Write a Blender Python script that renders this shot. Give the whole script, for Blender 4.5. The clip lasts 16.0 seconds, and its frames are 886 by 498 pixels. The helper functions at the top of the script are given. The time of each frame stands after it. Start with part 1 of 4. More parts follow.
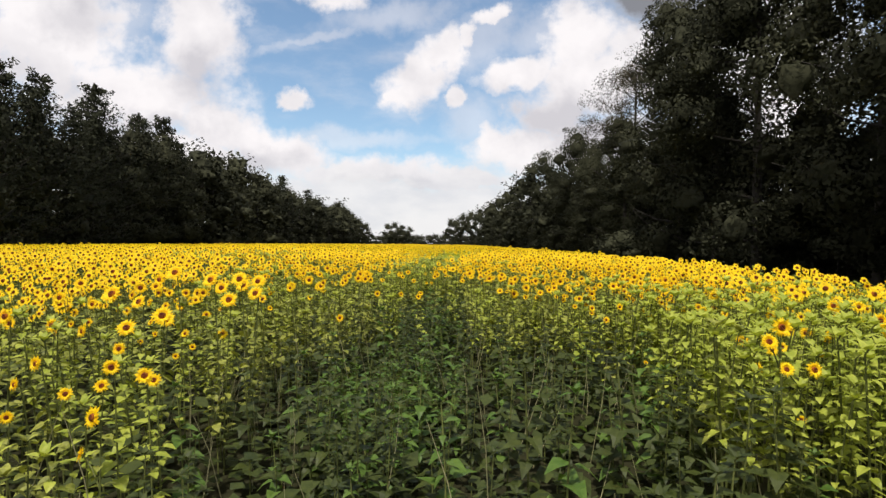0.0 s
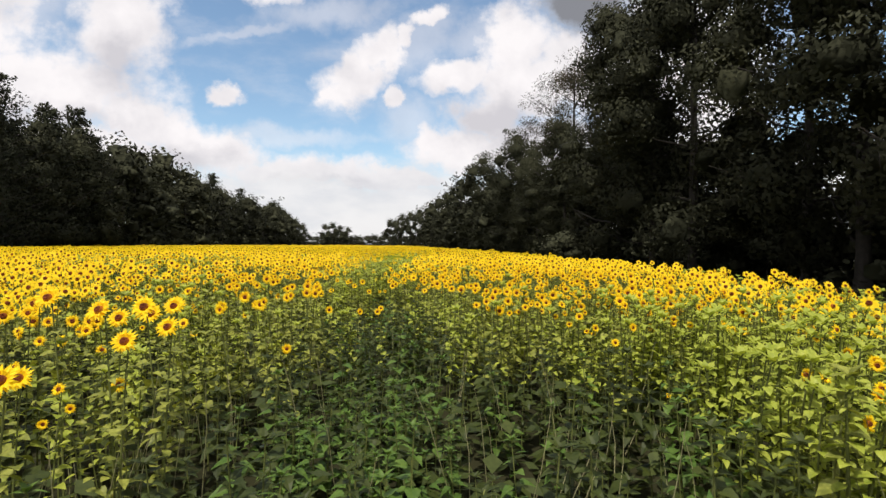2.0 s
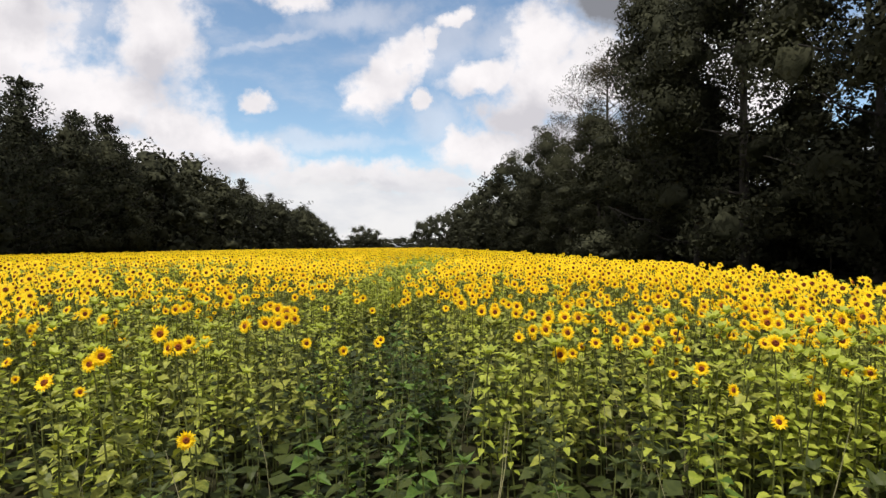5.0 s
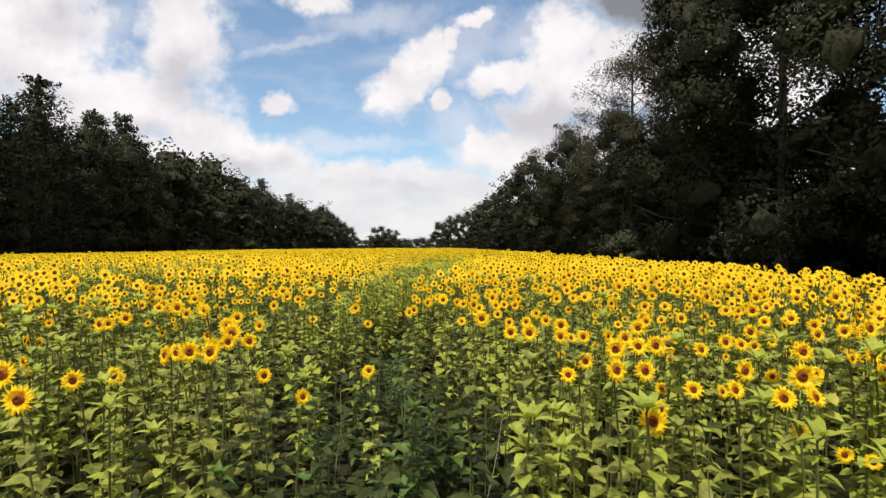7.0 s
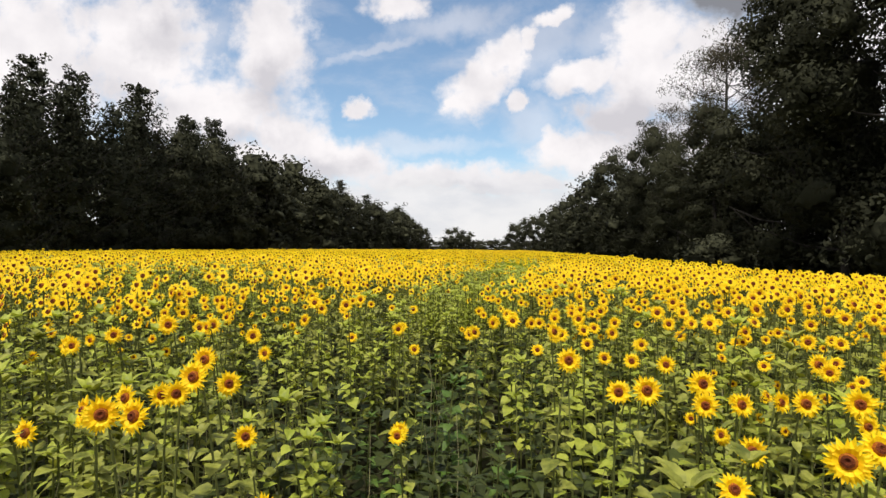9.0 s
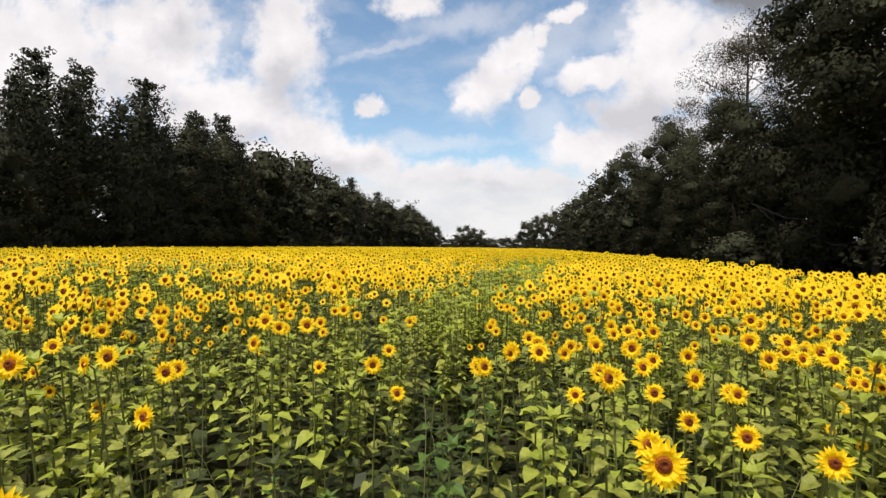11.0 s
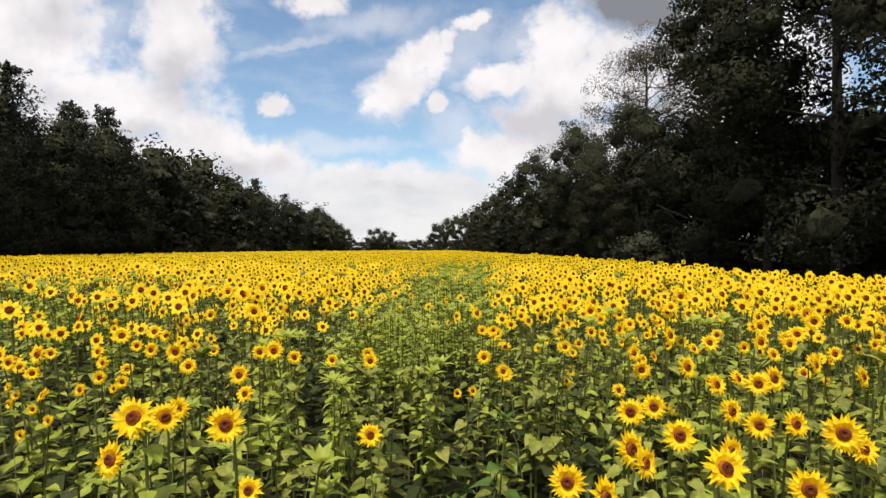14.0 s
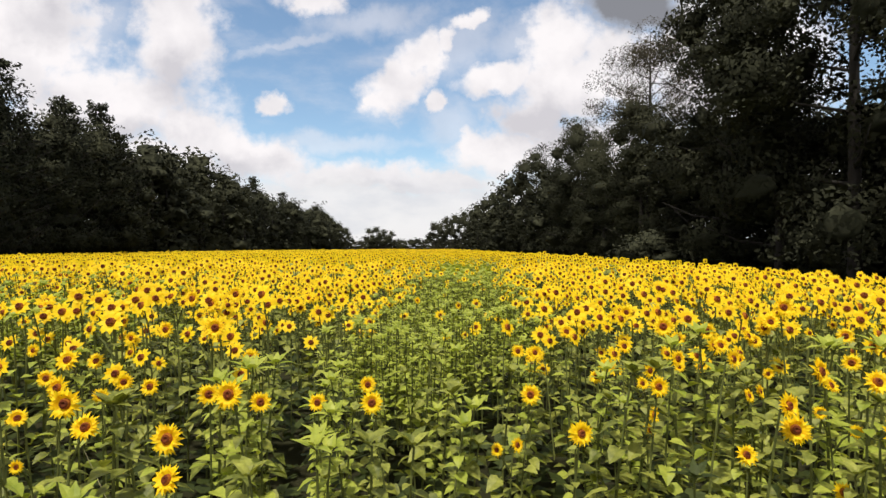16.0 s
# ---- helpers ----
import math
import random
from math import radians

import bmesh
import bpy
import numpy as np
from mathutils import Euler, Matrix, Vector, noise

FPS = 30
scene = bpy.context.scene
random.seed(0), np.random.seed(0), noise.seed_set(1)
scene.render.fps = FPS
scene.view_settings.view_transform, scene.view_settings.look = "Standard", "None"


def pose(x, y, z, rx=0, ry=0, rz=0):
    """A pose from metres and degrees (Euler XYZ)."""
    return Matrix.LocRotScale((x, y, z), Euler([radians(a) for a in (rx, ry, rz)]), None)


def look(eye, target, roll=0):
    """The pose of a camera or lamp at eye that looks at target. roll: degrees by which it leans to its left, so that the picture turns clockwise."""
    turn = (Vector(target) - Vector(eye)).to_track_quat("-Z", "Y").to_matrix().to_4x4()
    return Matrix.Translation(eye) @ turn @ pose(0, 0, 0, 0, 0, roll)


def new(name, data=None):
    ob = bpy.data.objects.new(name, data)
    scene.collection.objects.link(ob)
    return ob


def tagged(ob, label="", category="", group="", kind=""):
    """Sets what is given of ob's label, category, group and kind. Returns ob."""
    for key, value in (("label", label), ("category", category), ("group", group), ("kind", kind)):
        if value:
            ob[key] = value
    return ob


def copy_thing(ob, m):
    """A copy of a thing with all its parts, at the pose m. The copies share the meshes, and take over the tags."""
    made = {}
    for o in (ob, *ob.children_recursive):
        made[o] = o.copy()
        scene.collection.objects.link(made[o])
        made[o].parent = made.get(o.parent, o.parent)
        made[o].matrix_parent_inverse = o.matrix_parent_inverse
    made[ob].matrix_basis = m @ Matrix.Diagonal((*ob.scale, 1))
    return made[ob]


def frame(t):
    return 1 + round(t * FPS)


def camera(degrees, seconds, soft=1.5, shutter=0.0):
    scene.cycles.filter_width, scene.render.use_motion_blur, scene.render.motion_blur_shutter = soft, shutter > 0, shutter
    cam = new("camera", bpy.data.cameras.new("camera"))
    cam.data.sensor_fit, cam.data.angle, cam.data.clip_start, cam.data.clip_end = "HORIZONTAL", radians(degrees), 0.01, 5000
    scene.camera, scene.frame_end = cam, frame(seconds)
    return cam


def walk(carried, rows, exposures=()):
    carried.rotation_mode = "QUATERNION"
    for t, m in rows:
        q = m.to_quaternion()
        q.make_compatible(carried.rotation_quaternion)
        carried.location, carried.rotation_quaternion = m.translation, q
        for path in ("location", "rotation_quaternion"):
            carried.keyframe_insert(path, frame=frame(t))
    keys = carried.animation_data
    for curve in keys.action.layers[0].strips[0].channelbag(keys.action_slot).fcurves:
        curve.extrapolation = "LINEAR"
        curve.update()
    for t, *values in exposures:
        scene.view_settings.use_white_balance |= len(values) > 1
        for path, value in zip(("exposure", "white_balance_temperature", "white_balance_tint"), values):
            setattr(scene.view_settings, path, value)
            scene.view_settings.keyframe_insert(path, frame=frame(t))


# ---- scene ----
cam = camera(80.0, 16.0, soft=1.5)
PATH = [
    (0, pose(0.015, 0.042, 2.106, 89.41, -0.10, 0.09)),
    (0.5, pose(-0.092, 0.291, 2.152, 89.61, -0.44, -3.71)),
    (1, pose(-0.195, 0.654, 2.147, 89.43, -0.34, -5.00)),
    (1.5, pose(-0.308, 0.994, 2.150, 89.55, -0.17, -6.36)),
    (2, pose(-0.351, 1.364, 2.185, 89.45, 0.09, -6.52)),
    (2.5, pose(-0.359, 1.848, 2.224, 89.34, 0.02, -5.47)),
    (3, pose(-0.392, 2.243, 2.213, 89.57, 0.12, -5.12)),
    (3.5, pose(-0.398, 2.518, 2.222, 89.68, 0.29, -4.42)),
    (4, pose(-0.297, 2.861, 2.203, 89.59, 0.58, -3.93)),
    (6.5, pose(0.098, 4.824, 2.194, 89.79, 0.80, -2.05)),
    (7, pose(0.080, 5.183, 2.147, 89.74, 0.73, -1.29)),
    (7.5, pose(0.061, 5.557, 2.173, 89.68, 0.47, -0.75)),
    (8, pose(0.095, 5.896, 2.166, 89.73, 0.35, 0.38)),
    (8.5, pose(0.139, 6.203, 2.196, 89.83, 0.21, 2.99)),
    (9, pose(0.137, 6.491, 2.165, 89.96, -0.09, 6.71)),
    (11.5, pose(0.006, 8.131, 2.181, 89.70, -0.26, 7.96)),
    (12, pose(-0.138, 8.406, 2.215, 89.92, -0.40, 5.87)),
    (12.5, pose(-0.245, 8.598, 2.225, 90.02, -0.27, 4.22)),
    (13, pose(-0.352, 8.841, 2.250, 89.95, -0.02, 2.92)),
    (13.5, pose(-0.489, 9.126, 2.215, 89.89, 0.25, 0.93)),
    (14, pose(-0.635, 9.400, 2.202, 89.96, 0.62, -1.70)),
    (14.5, pose(-0.712, 9.614, 2.201, 89.96, 0.74, -3.43)),
    (15, pose(-0.718, 9.968, 2.198, 89.65, 0.92, -3.76)),
    (15.5, pose(-0.707, 10.279, 2.209, 89.80, 0.94, -3.10)),
    (16, pose(-0.782, 10.612, 2.178, 89.84, 0.60, -1.86)),
]
walk(cam, PATH)

# ---------------------------------------------------------------- sky, sun
scene.view_settings.exposure = 0.0


def node(tree, kind, **values):
    n = tree.nodes.new(kind)
    for key, value in values.items():
        n.inputs[key].default_value = value
    return n


def math_node(tree, op, a, b=None, c=None, clamp=False):
    n = tree.nodes.new("ShaderNodeMath")
    n.operation, n.use_clamp = op, clamp
    for k, v in enumerate((a, b, c)):
        if v is None:
            continue
        if isinstance(v, (int, float)):
            n.inputs[k].default_value = v
        else:
            tree.links.new(v, n.inputs[k])
    return n.outputs[0]


def ramp(tree, fac, low, high, to_low=0.0, to_high=1.0, smooth=True):
    n = tree.nodes.new("ShaderNodeMapRange")
    n.interpolation_type = "SMOOTHSTEP" if smooth else "LINEAR"
    tree.links.new(fac, n.inputs["Value"])
    for key, v in (("From Min", low), ("From Max", high), ("To Min", to_low), ("To Max", to_high)):
        n.inputs[key].default_value = v
    return n.outputs["Result"]


def mix_colour(tree, fac, a, b, blend="MIX"):
    n = tree.nodes.new("ShaderNodeMix")
    n.data_type, n.blend_type = "RGBA", blend
    for key, v in ((0, fac), (6, a), (7, b)):
        if isinstance(v, (int, float)):
            n.inputs[key].default_value = v
        elif isinstance(v, tuple):
            n.inputs[key].default_value = (*v, 1) if len(v) == 3 else v
        else:
            tree.links.new(v, n.inputs[key])
    return n.outputs[2]


SUN_UP, SUN_AZ = 67.0, -160.0   # degrees above the horizon; from straight ahead, negative to the left
SKY_STRENGTH = 0.10

# clouds on a plane one unit ahead: across, up, half width, half height, tilt in degrees
HEAPS_LEFT = [
    (-1.017, 0.377, 0.278, 0.246, 0), (-0.744, 0.407, 0.195, 0.171, 0), (-0.462, 0.403, 0.099, 0.139, 0), (-0.525, 0.165, 0.289, 0.066, -6), (-0.589, 0.272, 0.230, 0.091, 0), (-0.423, 0.218, 0.134, 0.066, -25),
    (-0.321, 0.174, 0.161, 0.051, -14), (-0.160, 0.134, 0.203, 0.039, 0), (0.011, 0.122, 0.182, 0.032, 0),
]
HEAPS_MIDDLE = [
    (-0.283, 0.276, 0.034, 0.020, -25), (-0.205, 0.462, 0.073, 0.036, -10), (-0.051, 0.309, 0.084, 0.060, 30), (-0.005, 0.358, 0.075, 0.049, 40), (0.022, 0.272, 0.019, 0.029, 0),
    (0.088, 0.199, 0.039, 0.041, 0), (0.088, 0.429, 0.047, 0.021, 35), (-0.091, 0.285, 0.026, 0.021, 0), (0.043, 0.386, 0.036, 0.024, 30),
]
HEAPS_RIGHT = [
    (0.145, 0.327, 0.107, 0.039, 10), (0.257, 0.385, 0.090, 0.094, 0), (0.273, 0.304, 0.134, 0.088, 0), (0.209, 0.246, 0.102, 0.064, 0), (0.289, 0.176, 0.203, 0.086, 0), (0.370, 0.336, 0.134, 0.112, 0),
    (0.600, 0.335, 0.236, 0.257, 0), (0.161, 0.177, 0.139, 0.054, 0),
]
THIN_VEILS = [
    (-0.246, 0.385, 0.161, 0.017, 12), (-0.096, 0.427, 0.161, 0.036, 8), (0.070, 0.381, 0.118, 0.064, 35), (-0.182, 0.200, 0.203, 0.024, 0), (0.054, 0.236, 0.075, 0.064, 0),
    (-0.594, 0.417, 0.064, 0.096, -25), (0.182, 0.401, 0.096, 0.054, 30),
]
GREY_BELLIES = [
    (-0.469, 0.309, 0.066, 0.071, 0), (0.230, 0.235, 0.145, 0.071, 0), (-0.342, 0.156, 0.096, 0.028, 0), (-0.696, 0.423, 0.096, 0.049, 0), (-0.107, 0.114, 0.150, 0.017, 0),
    (-0.578, 0.224, 0.150, 0.032, 0),
]
RAIN_CLOUD = [
    (0.402, 0.456, 0.128, 0.054, -6),
]


def make_world():
    world = bpy.data.worlds.new("sky")
    scene.world = world
    world.use_nodes = True
    t = world.node_tree
    t.nodes.clear()
    sky = t.nodes.new("ShaderNodeTexSky")
    sky.sky_type, sky.sun_disc = "NISHITA", False
    sky.sun_elevation, sky.sun_rotation = radians(SUN_UP), radians(SUN_AZ)
    sky.air_density, sky.dust_density, sky.ozone_density = 1.0, 0.6, 2.0
    at = t.nodes.new("ShaderNodeTexCoord").outputs["Generated"]
    split = t.nodes.new("ShaderNodeSeparateXYZ")
    t.links.new(at, split.inputs[0])
    front = ramp(t, split.outputs["Y"], 0.45, 0.62)
    deep = math_node(t, "MAXIMUM", split.outputs["Y"], 0.2)
    plane = t.nodes.new("ShaderNodeCombineXYZ")
    t.links.new(math_node(t, "DIVIDE", split.outputs["X"], deep), plane.inputs[0])
    t.links.new(math_node(t, "DIVIDE", split.outputs["Z"], deep), plane.inputs[1])

    def moved_by(vector, noise, reach):
        n = t.nodes.new("ShaderNodeVectorMath")
        n.operation = "MULTIPLY_ADD"
        t.links.new(noise, n.inputs[0])
        n.inputs[1].default_value = (reach, reach, 0)
        n.inputs[2].default_value = (-reach / 2, -reach / 2, 0)
        m = t.nodes.new("ShaderNodeVectorMath")
        m.operation = "ADD"
        t.links.new(vector, m.inputs[0])
        t.links.new(n.outputs[0], m.inputs[1])
        return m.outputs[0]

    def noise(vector, scale, detail=8.0, rough=0.55):
        n = node(t, "ShaderNodeTexNoise", Scale=scale, Detail=detail, Roughness=rough)
        t.links.new(vector, n.inputs["Vector"])
        return n

    # the outlines billow: the plane is stirred before the heaps are laid out on it
    stirred = moved_by(plane.outputs[0], noise(plane.outputs[0], 14.0, 8.0, 0.6).outputs["Color"], 0.075)

    def heap_of(rows):
        """How far inside the nearest heap: 1 at its middle, 0 at its rim."""
        most = None
        for u, v, a, b, turn in rows:
            m = t.nodes.new("ShaderNodeMapping")
            m.vector_type = "TEXTURE"
            m.inputs["Location"].default_value = (u, v, 0)
            m.inputs["Rotation"].default_value = (0, 0, radians(turn))
            m.inputs["Scale"].default_value = (a, b, 1)
            t.links.new(stirred, m.inputs["Vector"])
            far = t.nodes.new("ShaderNodeVectorMath")
            far.operation = "LENGTH"
            t.links.new(m.outputs[0], far.inputs[0])
            one = math_node(t, "SUBTRACT", 1.0, far.outputs["Value"])
            most = one if most is None else math_node(t, "MAXIMUM", most, one)
        return most

    fluff = noise(plane.outputs[0], 24.0, 8.0, 0.58).outputs["Fac"]
    wobble = math_node(t, "MULTIPLY_ADD", fluff, 1.0, -0.5)
    heaps = ramp(t, math_node(t, "ADD", heap_of([*HEAPS_LEFT, *HEAPS_MIDDLE, *HEAPS_RIGHT]), wobble), -0.16, 0.52)
    thin = math_node(t, "MULTIPLY", ramp(t, math_node(t, "ADD", heap_of(THIN_VEILS), wobble), -0.2, 0.8), 0.42)
    ahead = math_node(t, "MULTIPLY", math_node(t, "MAXIMUM", heaps, thin), front)
    # the unseen rest of the sky: broken cloud, made thicker to add diffuse light
    wide = noise(at, 2.2)
    rest = math_node(t, "MULTIPLY", ramp(t, wide.outputs["Fac"], 0.33, 0.50), math_node(t, "SUBTRACT", 1.0, front))
    # wisps, and the pale veil low down
    stretch = t.nodes.new("ShaderNodeMapping")
    stretch.inputs["Scale"].default_value = (1, 1, 2.6)
    t.links.new(at, stretch.inputs["Vector"])
    fine = noise(stretch.outputs[0], 5.0, 9.0, 0.6)
    veil = ramp(t, math_node(t, "ADD", split.outputs["Z"], math_node(t, "MULTIPLY", fine.outputs["Fac"], -0.14)), 0.105, 0.03)
    wisp = ramp(t, fine.outputs["Fac"], 0.45, 0.78, 0.0, 0.4)
    cover = math_node(t, "MAXIMUM", math_node(t, "MAXIMUM", ahead, rest), math_node(t, "MAXIMUM", math_node(t, "MULTIPLY", veil, 0.96), wisp))
    # lit tops and grey bellies
    lower = t.nodes.new("ShaderNodeVectorMath")
    lower.operation = "ADD"
    t.links.new(at, lower.inputs[0])
    lower.inputs[1].default_value = (0.012, 0, 0.035)
    lit = math_node(t, "SUBTRACT", noise(at, 9.0, 6.0, 0.5).outputs["Fac"], noise(lower.outputs[0], 9.0, 6.0, 0.5).outputs["Fac"])
    lit = math_node(t, "MULTIPLY_ADD", lit, 2.0, 0.82, clamp=True)
    belly = math_node(t, "MULTIPLY", ramp(t, math_node(t, "ADD", heap_of(GREY_BELLIES), wobble), -0.3, 0.9), front)
    lit = math_node(t, "SUBTRACT", lit, math_node(t, "MULTIPLY", belly, 0.75), clamp=True)
    white = mix_colour(t, lit, CLOUD_GREY, CLOUD_WHITE)
    dark = math_node(t, "MULTIPLY", ramp(t, math_node(t, "ADD", heap_of(RAIN_CLOUD), math_node(t, "MULTIPLY", wobble, 0.6)), -0.1, 0.5), front)
    white = mix_colour(t, dark, white, CLOUD_DARK)
    cover = math_node(t, "MAXIMUM", cover, math_node(t, "MULTIPLY", dark, 0.95))
    low = mix_colour(t, ramp(t, fine.outputs["Fac"], 0.38, 0.60), CLOUD_LOW, CLOUD_HAZE)
    white = mix_colour(t, math_node(t, "MULTIPLY", veil, 0.8), white, low)
    blue = mix_colour(t, 1.0, sky.outputs["Color"], SKY_TINT, "MULTIPLY")
    both = mix_colour(t, cover, blue, white)
    back = node(t, "ShaderNodeBackground", Strength=SKY_STRENGTH)
    t.links.new(both, back.inputs["Color"])
    t.links.new(back.outputs[0], t.nodes.new("ShaderNodeOutputWorld").inputs["Surface"])


CLOUD_LOW, CLOUD_HAZE = (7.4, 7.5, 7.9), (8.7, 8.6, 8.7)
CLOUD_WHITE, CLOUD_GREY, CLOUD_DARK = (9.9, 9.5, 9.6), (6.6, 6.4, 6.8), (2.6, 2.6, 2.8)
SKY_TINT = (1.66, 1.70, 1.60)
make_world()

sun = new("sun", bpy.data.lights.new("sun", "SUN"))
sun.data.energy, sun.data.angle, sun.data.color = 4.8, radians(3), (1.0, 0.94, 0.84)
a, e = radians(SUN_AZ), radians(SUN_UP)
sun.matrix_world = look((0, 0, 60), Vector((0, 0, 60)) - Vector((math.sin(a) * math.cos(e), math.cos(a) * math.cos(e), math.sin(e))))


# ---------------------------------------------------------------- materials
def surface(name, low, high, rough=0.7, scale=8.0, thin=0.0, thin_tint=(1, 1, 1), pick="island", bump=0.0, gloss=0.25, depth=0.02):
    """A surface that varies from piece to piece and with a fine grain. thin: the share of light that passes through."""
    m = bpy.data.materials.new(name)
    m.use_nodes = True
    t = m.node_tree
    out, body = t.nodes["Material Output"], t.nodes["Principled BSDF"]
    at = t.nodes.new("ShaderNodeTexCoord").outputs["Object"]
    grain = node(t, "ShaderNodeTexNoise", Scale=scale, Detail=5.0, Roughness=0.6)
    t.links.new(at, grain.inputs["Vector"])
    one = t.nodes.new("ShaderNodeObjectInfo").outputs["Random"]
    if pick == "island":
        one = math_node(t, "FRACT", math_node(t, "ADD", one, t.nodes.new("ShaderNodeNewGeometry").outputs["Random Per Island"]))
    fac = math_node(t, "ADD", math_node(t, "MULTIPLY", one, 0.55), math_node(t, "MULTIPLY", ramp(t, grain.outputs["Fac"], 0.3, 0.7), 0.45))
    colour = mix_colour(t, fac, low, high)
    t.links.new(colour, body.inputs["Base Color"])
    body.inputs["Roughness"].default_value = rough
    body.inputs["Specular IOR Level"].default_value = gloss
    if bump:
        b = node(t, "ShaderNodeBump", Strength=bump, Distance=depth)
        t.links.new(grain.outputs["Fac"], b.inputs["Height"])
        t.links.new(b.outputs[0], body.inputs["Normal"])
    if thin:
        glow = t.nodes.new("ShaderNodeBsdfTranslucent")
        t.links.new(mix_colour(t, 1.0, colour, thin_tint, "MULTIPLY"), glow.inputs["Color"])
        both = t.nodes.new("ShaderNodeMixShader")
        both.inputs[0].default_value = thin
        t.links.new(body.outputs[0], both.inputs[1])
        t.links.new(glow.outputs[0], both.inputs[2])
        t.links.new(both.outputs[0], out.inputs["Surface"])
    return m


PETAL = surface("petal_yellow", (0.90, 0.575, 0.005), (0.97, 0.765, 0.012), 0.6, 30, 0.38, (1, 0.97, 0.8))
DISC = surface("seed_disc_brown", (0.075, 0.014, 0.003), (0.16, 0.036, 0.006), 0.9, 160, bump=0.6)
RING = surface("floret_ring", (0.17, 0.045, 0.005), (0.36, 0.12, 0.010), 0.85, 140, bump=0.5)
LEAF = surface("sunflower_leaf", (0.060, 0.080, 0.010), (0.36, 0.37, 0.068), 0.5, 25, 0.30, (1, 1, 0.5), bump=0.2)
STEM = surface("green_stem", (0.075, 0.090, 0.020), (0.16, 0.175, 0.050), 0.7, 40)
# dull green weeds, darkened further to paint in the shade between stems
WEED = surface("shade_dark_weed_leaf", (0.018, 0.028, 0.005), (0.062, 0.078, 0.016), 0.55, 20, 0.25, (1, 1, 0.6), bump=0.2)
FRESH = surface("fresh_green_leaf", (0.21, 0.265, 0.026), (0.46, 0.49, 0.080), 0.5, 25, 0.38, (1, 1, 0.5), bump=0.2)
BROAD = surface("broad_weed_leaf", (0.045, 0.095, 0.014), (0.125, 0.195, 0.036), 0.5, 20, 0.30, (1, 1, 0.5), bump=0.2)
STRAW = surface("dry_stalk", (0.16, 0.16, 0.07), (0.34, 0.31, 0.17), 0.8, 30)
# soil colour taken near black: the crop's deep shadow is painted into it
SOIL = surface("shade_dark_soil", (0.012, 0.013, 0.006), (0.032, 0.031, 0.015), 0.95, 0.9, pick="object", bump=0.5, gloss=0.05)
BARK = surface("tree_bark", (0.02, 0.018, 0.015), (0.05, 0.044, 0.038), 0.95, 3.0, pick="object", bump=0.8)
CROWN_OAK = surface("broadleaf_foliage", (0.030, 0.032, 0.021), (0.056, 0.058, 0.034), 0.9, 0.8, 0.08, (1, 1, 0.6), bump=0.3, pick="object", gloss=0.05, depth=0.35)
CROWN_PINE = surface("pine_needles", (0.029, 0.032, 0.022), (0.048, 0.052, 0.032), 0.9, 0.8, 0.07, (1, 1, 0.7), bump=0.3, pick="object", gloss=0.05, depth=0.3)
CROWN_RUST = surface("thin_brownish_foliage", (0.035, 0.030, 0.018), (0.075, 0.065, 0.035), 0.75, 0.5, 0.12, (1, 1, 0.6))


# ---------------------------------------------------------------- mesh tools
def mesh_from(name, verts, tris, mats, index=None, smooth=False):
    """A triangle mesh from numpy arrays."""
    me = bpy.data.meshes.new(name)
    verts, tris = np.asarray(verts, np.float32), np.asarray(tris, np.int32)
    me.vertices.add(len(verts))
    me.vertices.foreach_set("co", verts.ravel())
    me.loops.add(tris.size)
    me.loops.foreach_set("vertex_index", tris.ravel())
    me.polygons.add(len(tris))
    me.polygons.foreach_set("loop_start", np.arange(0, tris.size, 3, dtype=np.int32))
    if index is not None:
        me.polygons.foreach_set("material_index", np.asarray(index, np.int32))
    me.polygons.foreach_set("use_smooth", np.full(len(tris), smooth))
    for m in mats:
        me.materials.append(m)
    me.update()
    me.validate()
    return me


class Patch:
    """Gathers triangles, each with a material slot, in numpy form."""

    def __init__(self):
        self.v, self.f, self.m, self.count = [], [], [], 0

    def add(self, verts, tris, slot=0):
        self.v.append(np.asarray(verts, float).reshape(-1, 3))
        self.f.append(np.asarray(tris, int).reshape(-1, 3) + self.count)
        self.m.append(np.full(len(self.f[-1]), slot))
        self.count += len(self.v[-1])
        return self

    def arrays(self):
        return np.concatenate(self.v), np.concatenate(self.f), np.concatenate(self.m)


def tube(points, radii, sides=5):
    """A tapered tube along points, closed at its end."""
    pts = [Vector(p) for p in points]
    verts, tris = [], []
    for k, (p, r) in enumerate(zip(pts, radii)):
        way = (pts[min(k + 1, len(pts) - 1)] - pts[max(k - 1, 0)]).normalized()
        side = way.cross(Vector((0.3, 0.9, 0.1))).normalized()
        over = way.cross(side)
        for s in range(sides):
            w = 2 * math.pi * s / sides
            verts.append(p + side * (r * math.cos(w)) + over * (r * math.sin(w)))
        if k:
            for s in range(sides):
                i, j = (k - 1) * sides + s, (k - 1) * sides + (s + 1) % sides
                tris += [(i, j, j + sides), (i, j + sides, i + sides)]
    verts.append(pts[-1])
    base = (len(pts) - 1) * sides
    tris += [(base + s, base + (s + 1) % sides, len(verts) - 1) for s in range(sides)]
    return np.array([tuple(v) for v in verts]), np.array(tris)


def turned(verts, m):
    m = np.array(m)
    return np.asarray(verts) @ m[:3, :3].T + m[:3, 3]


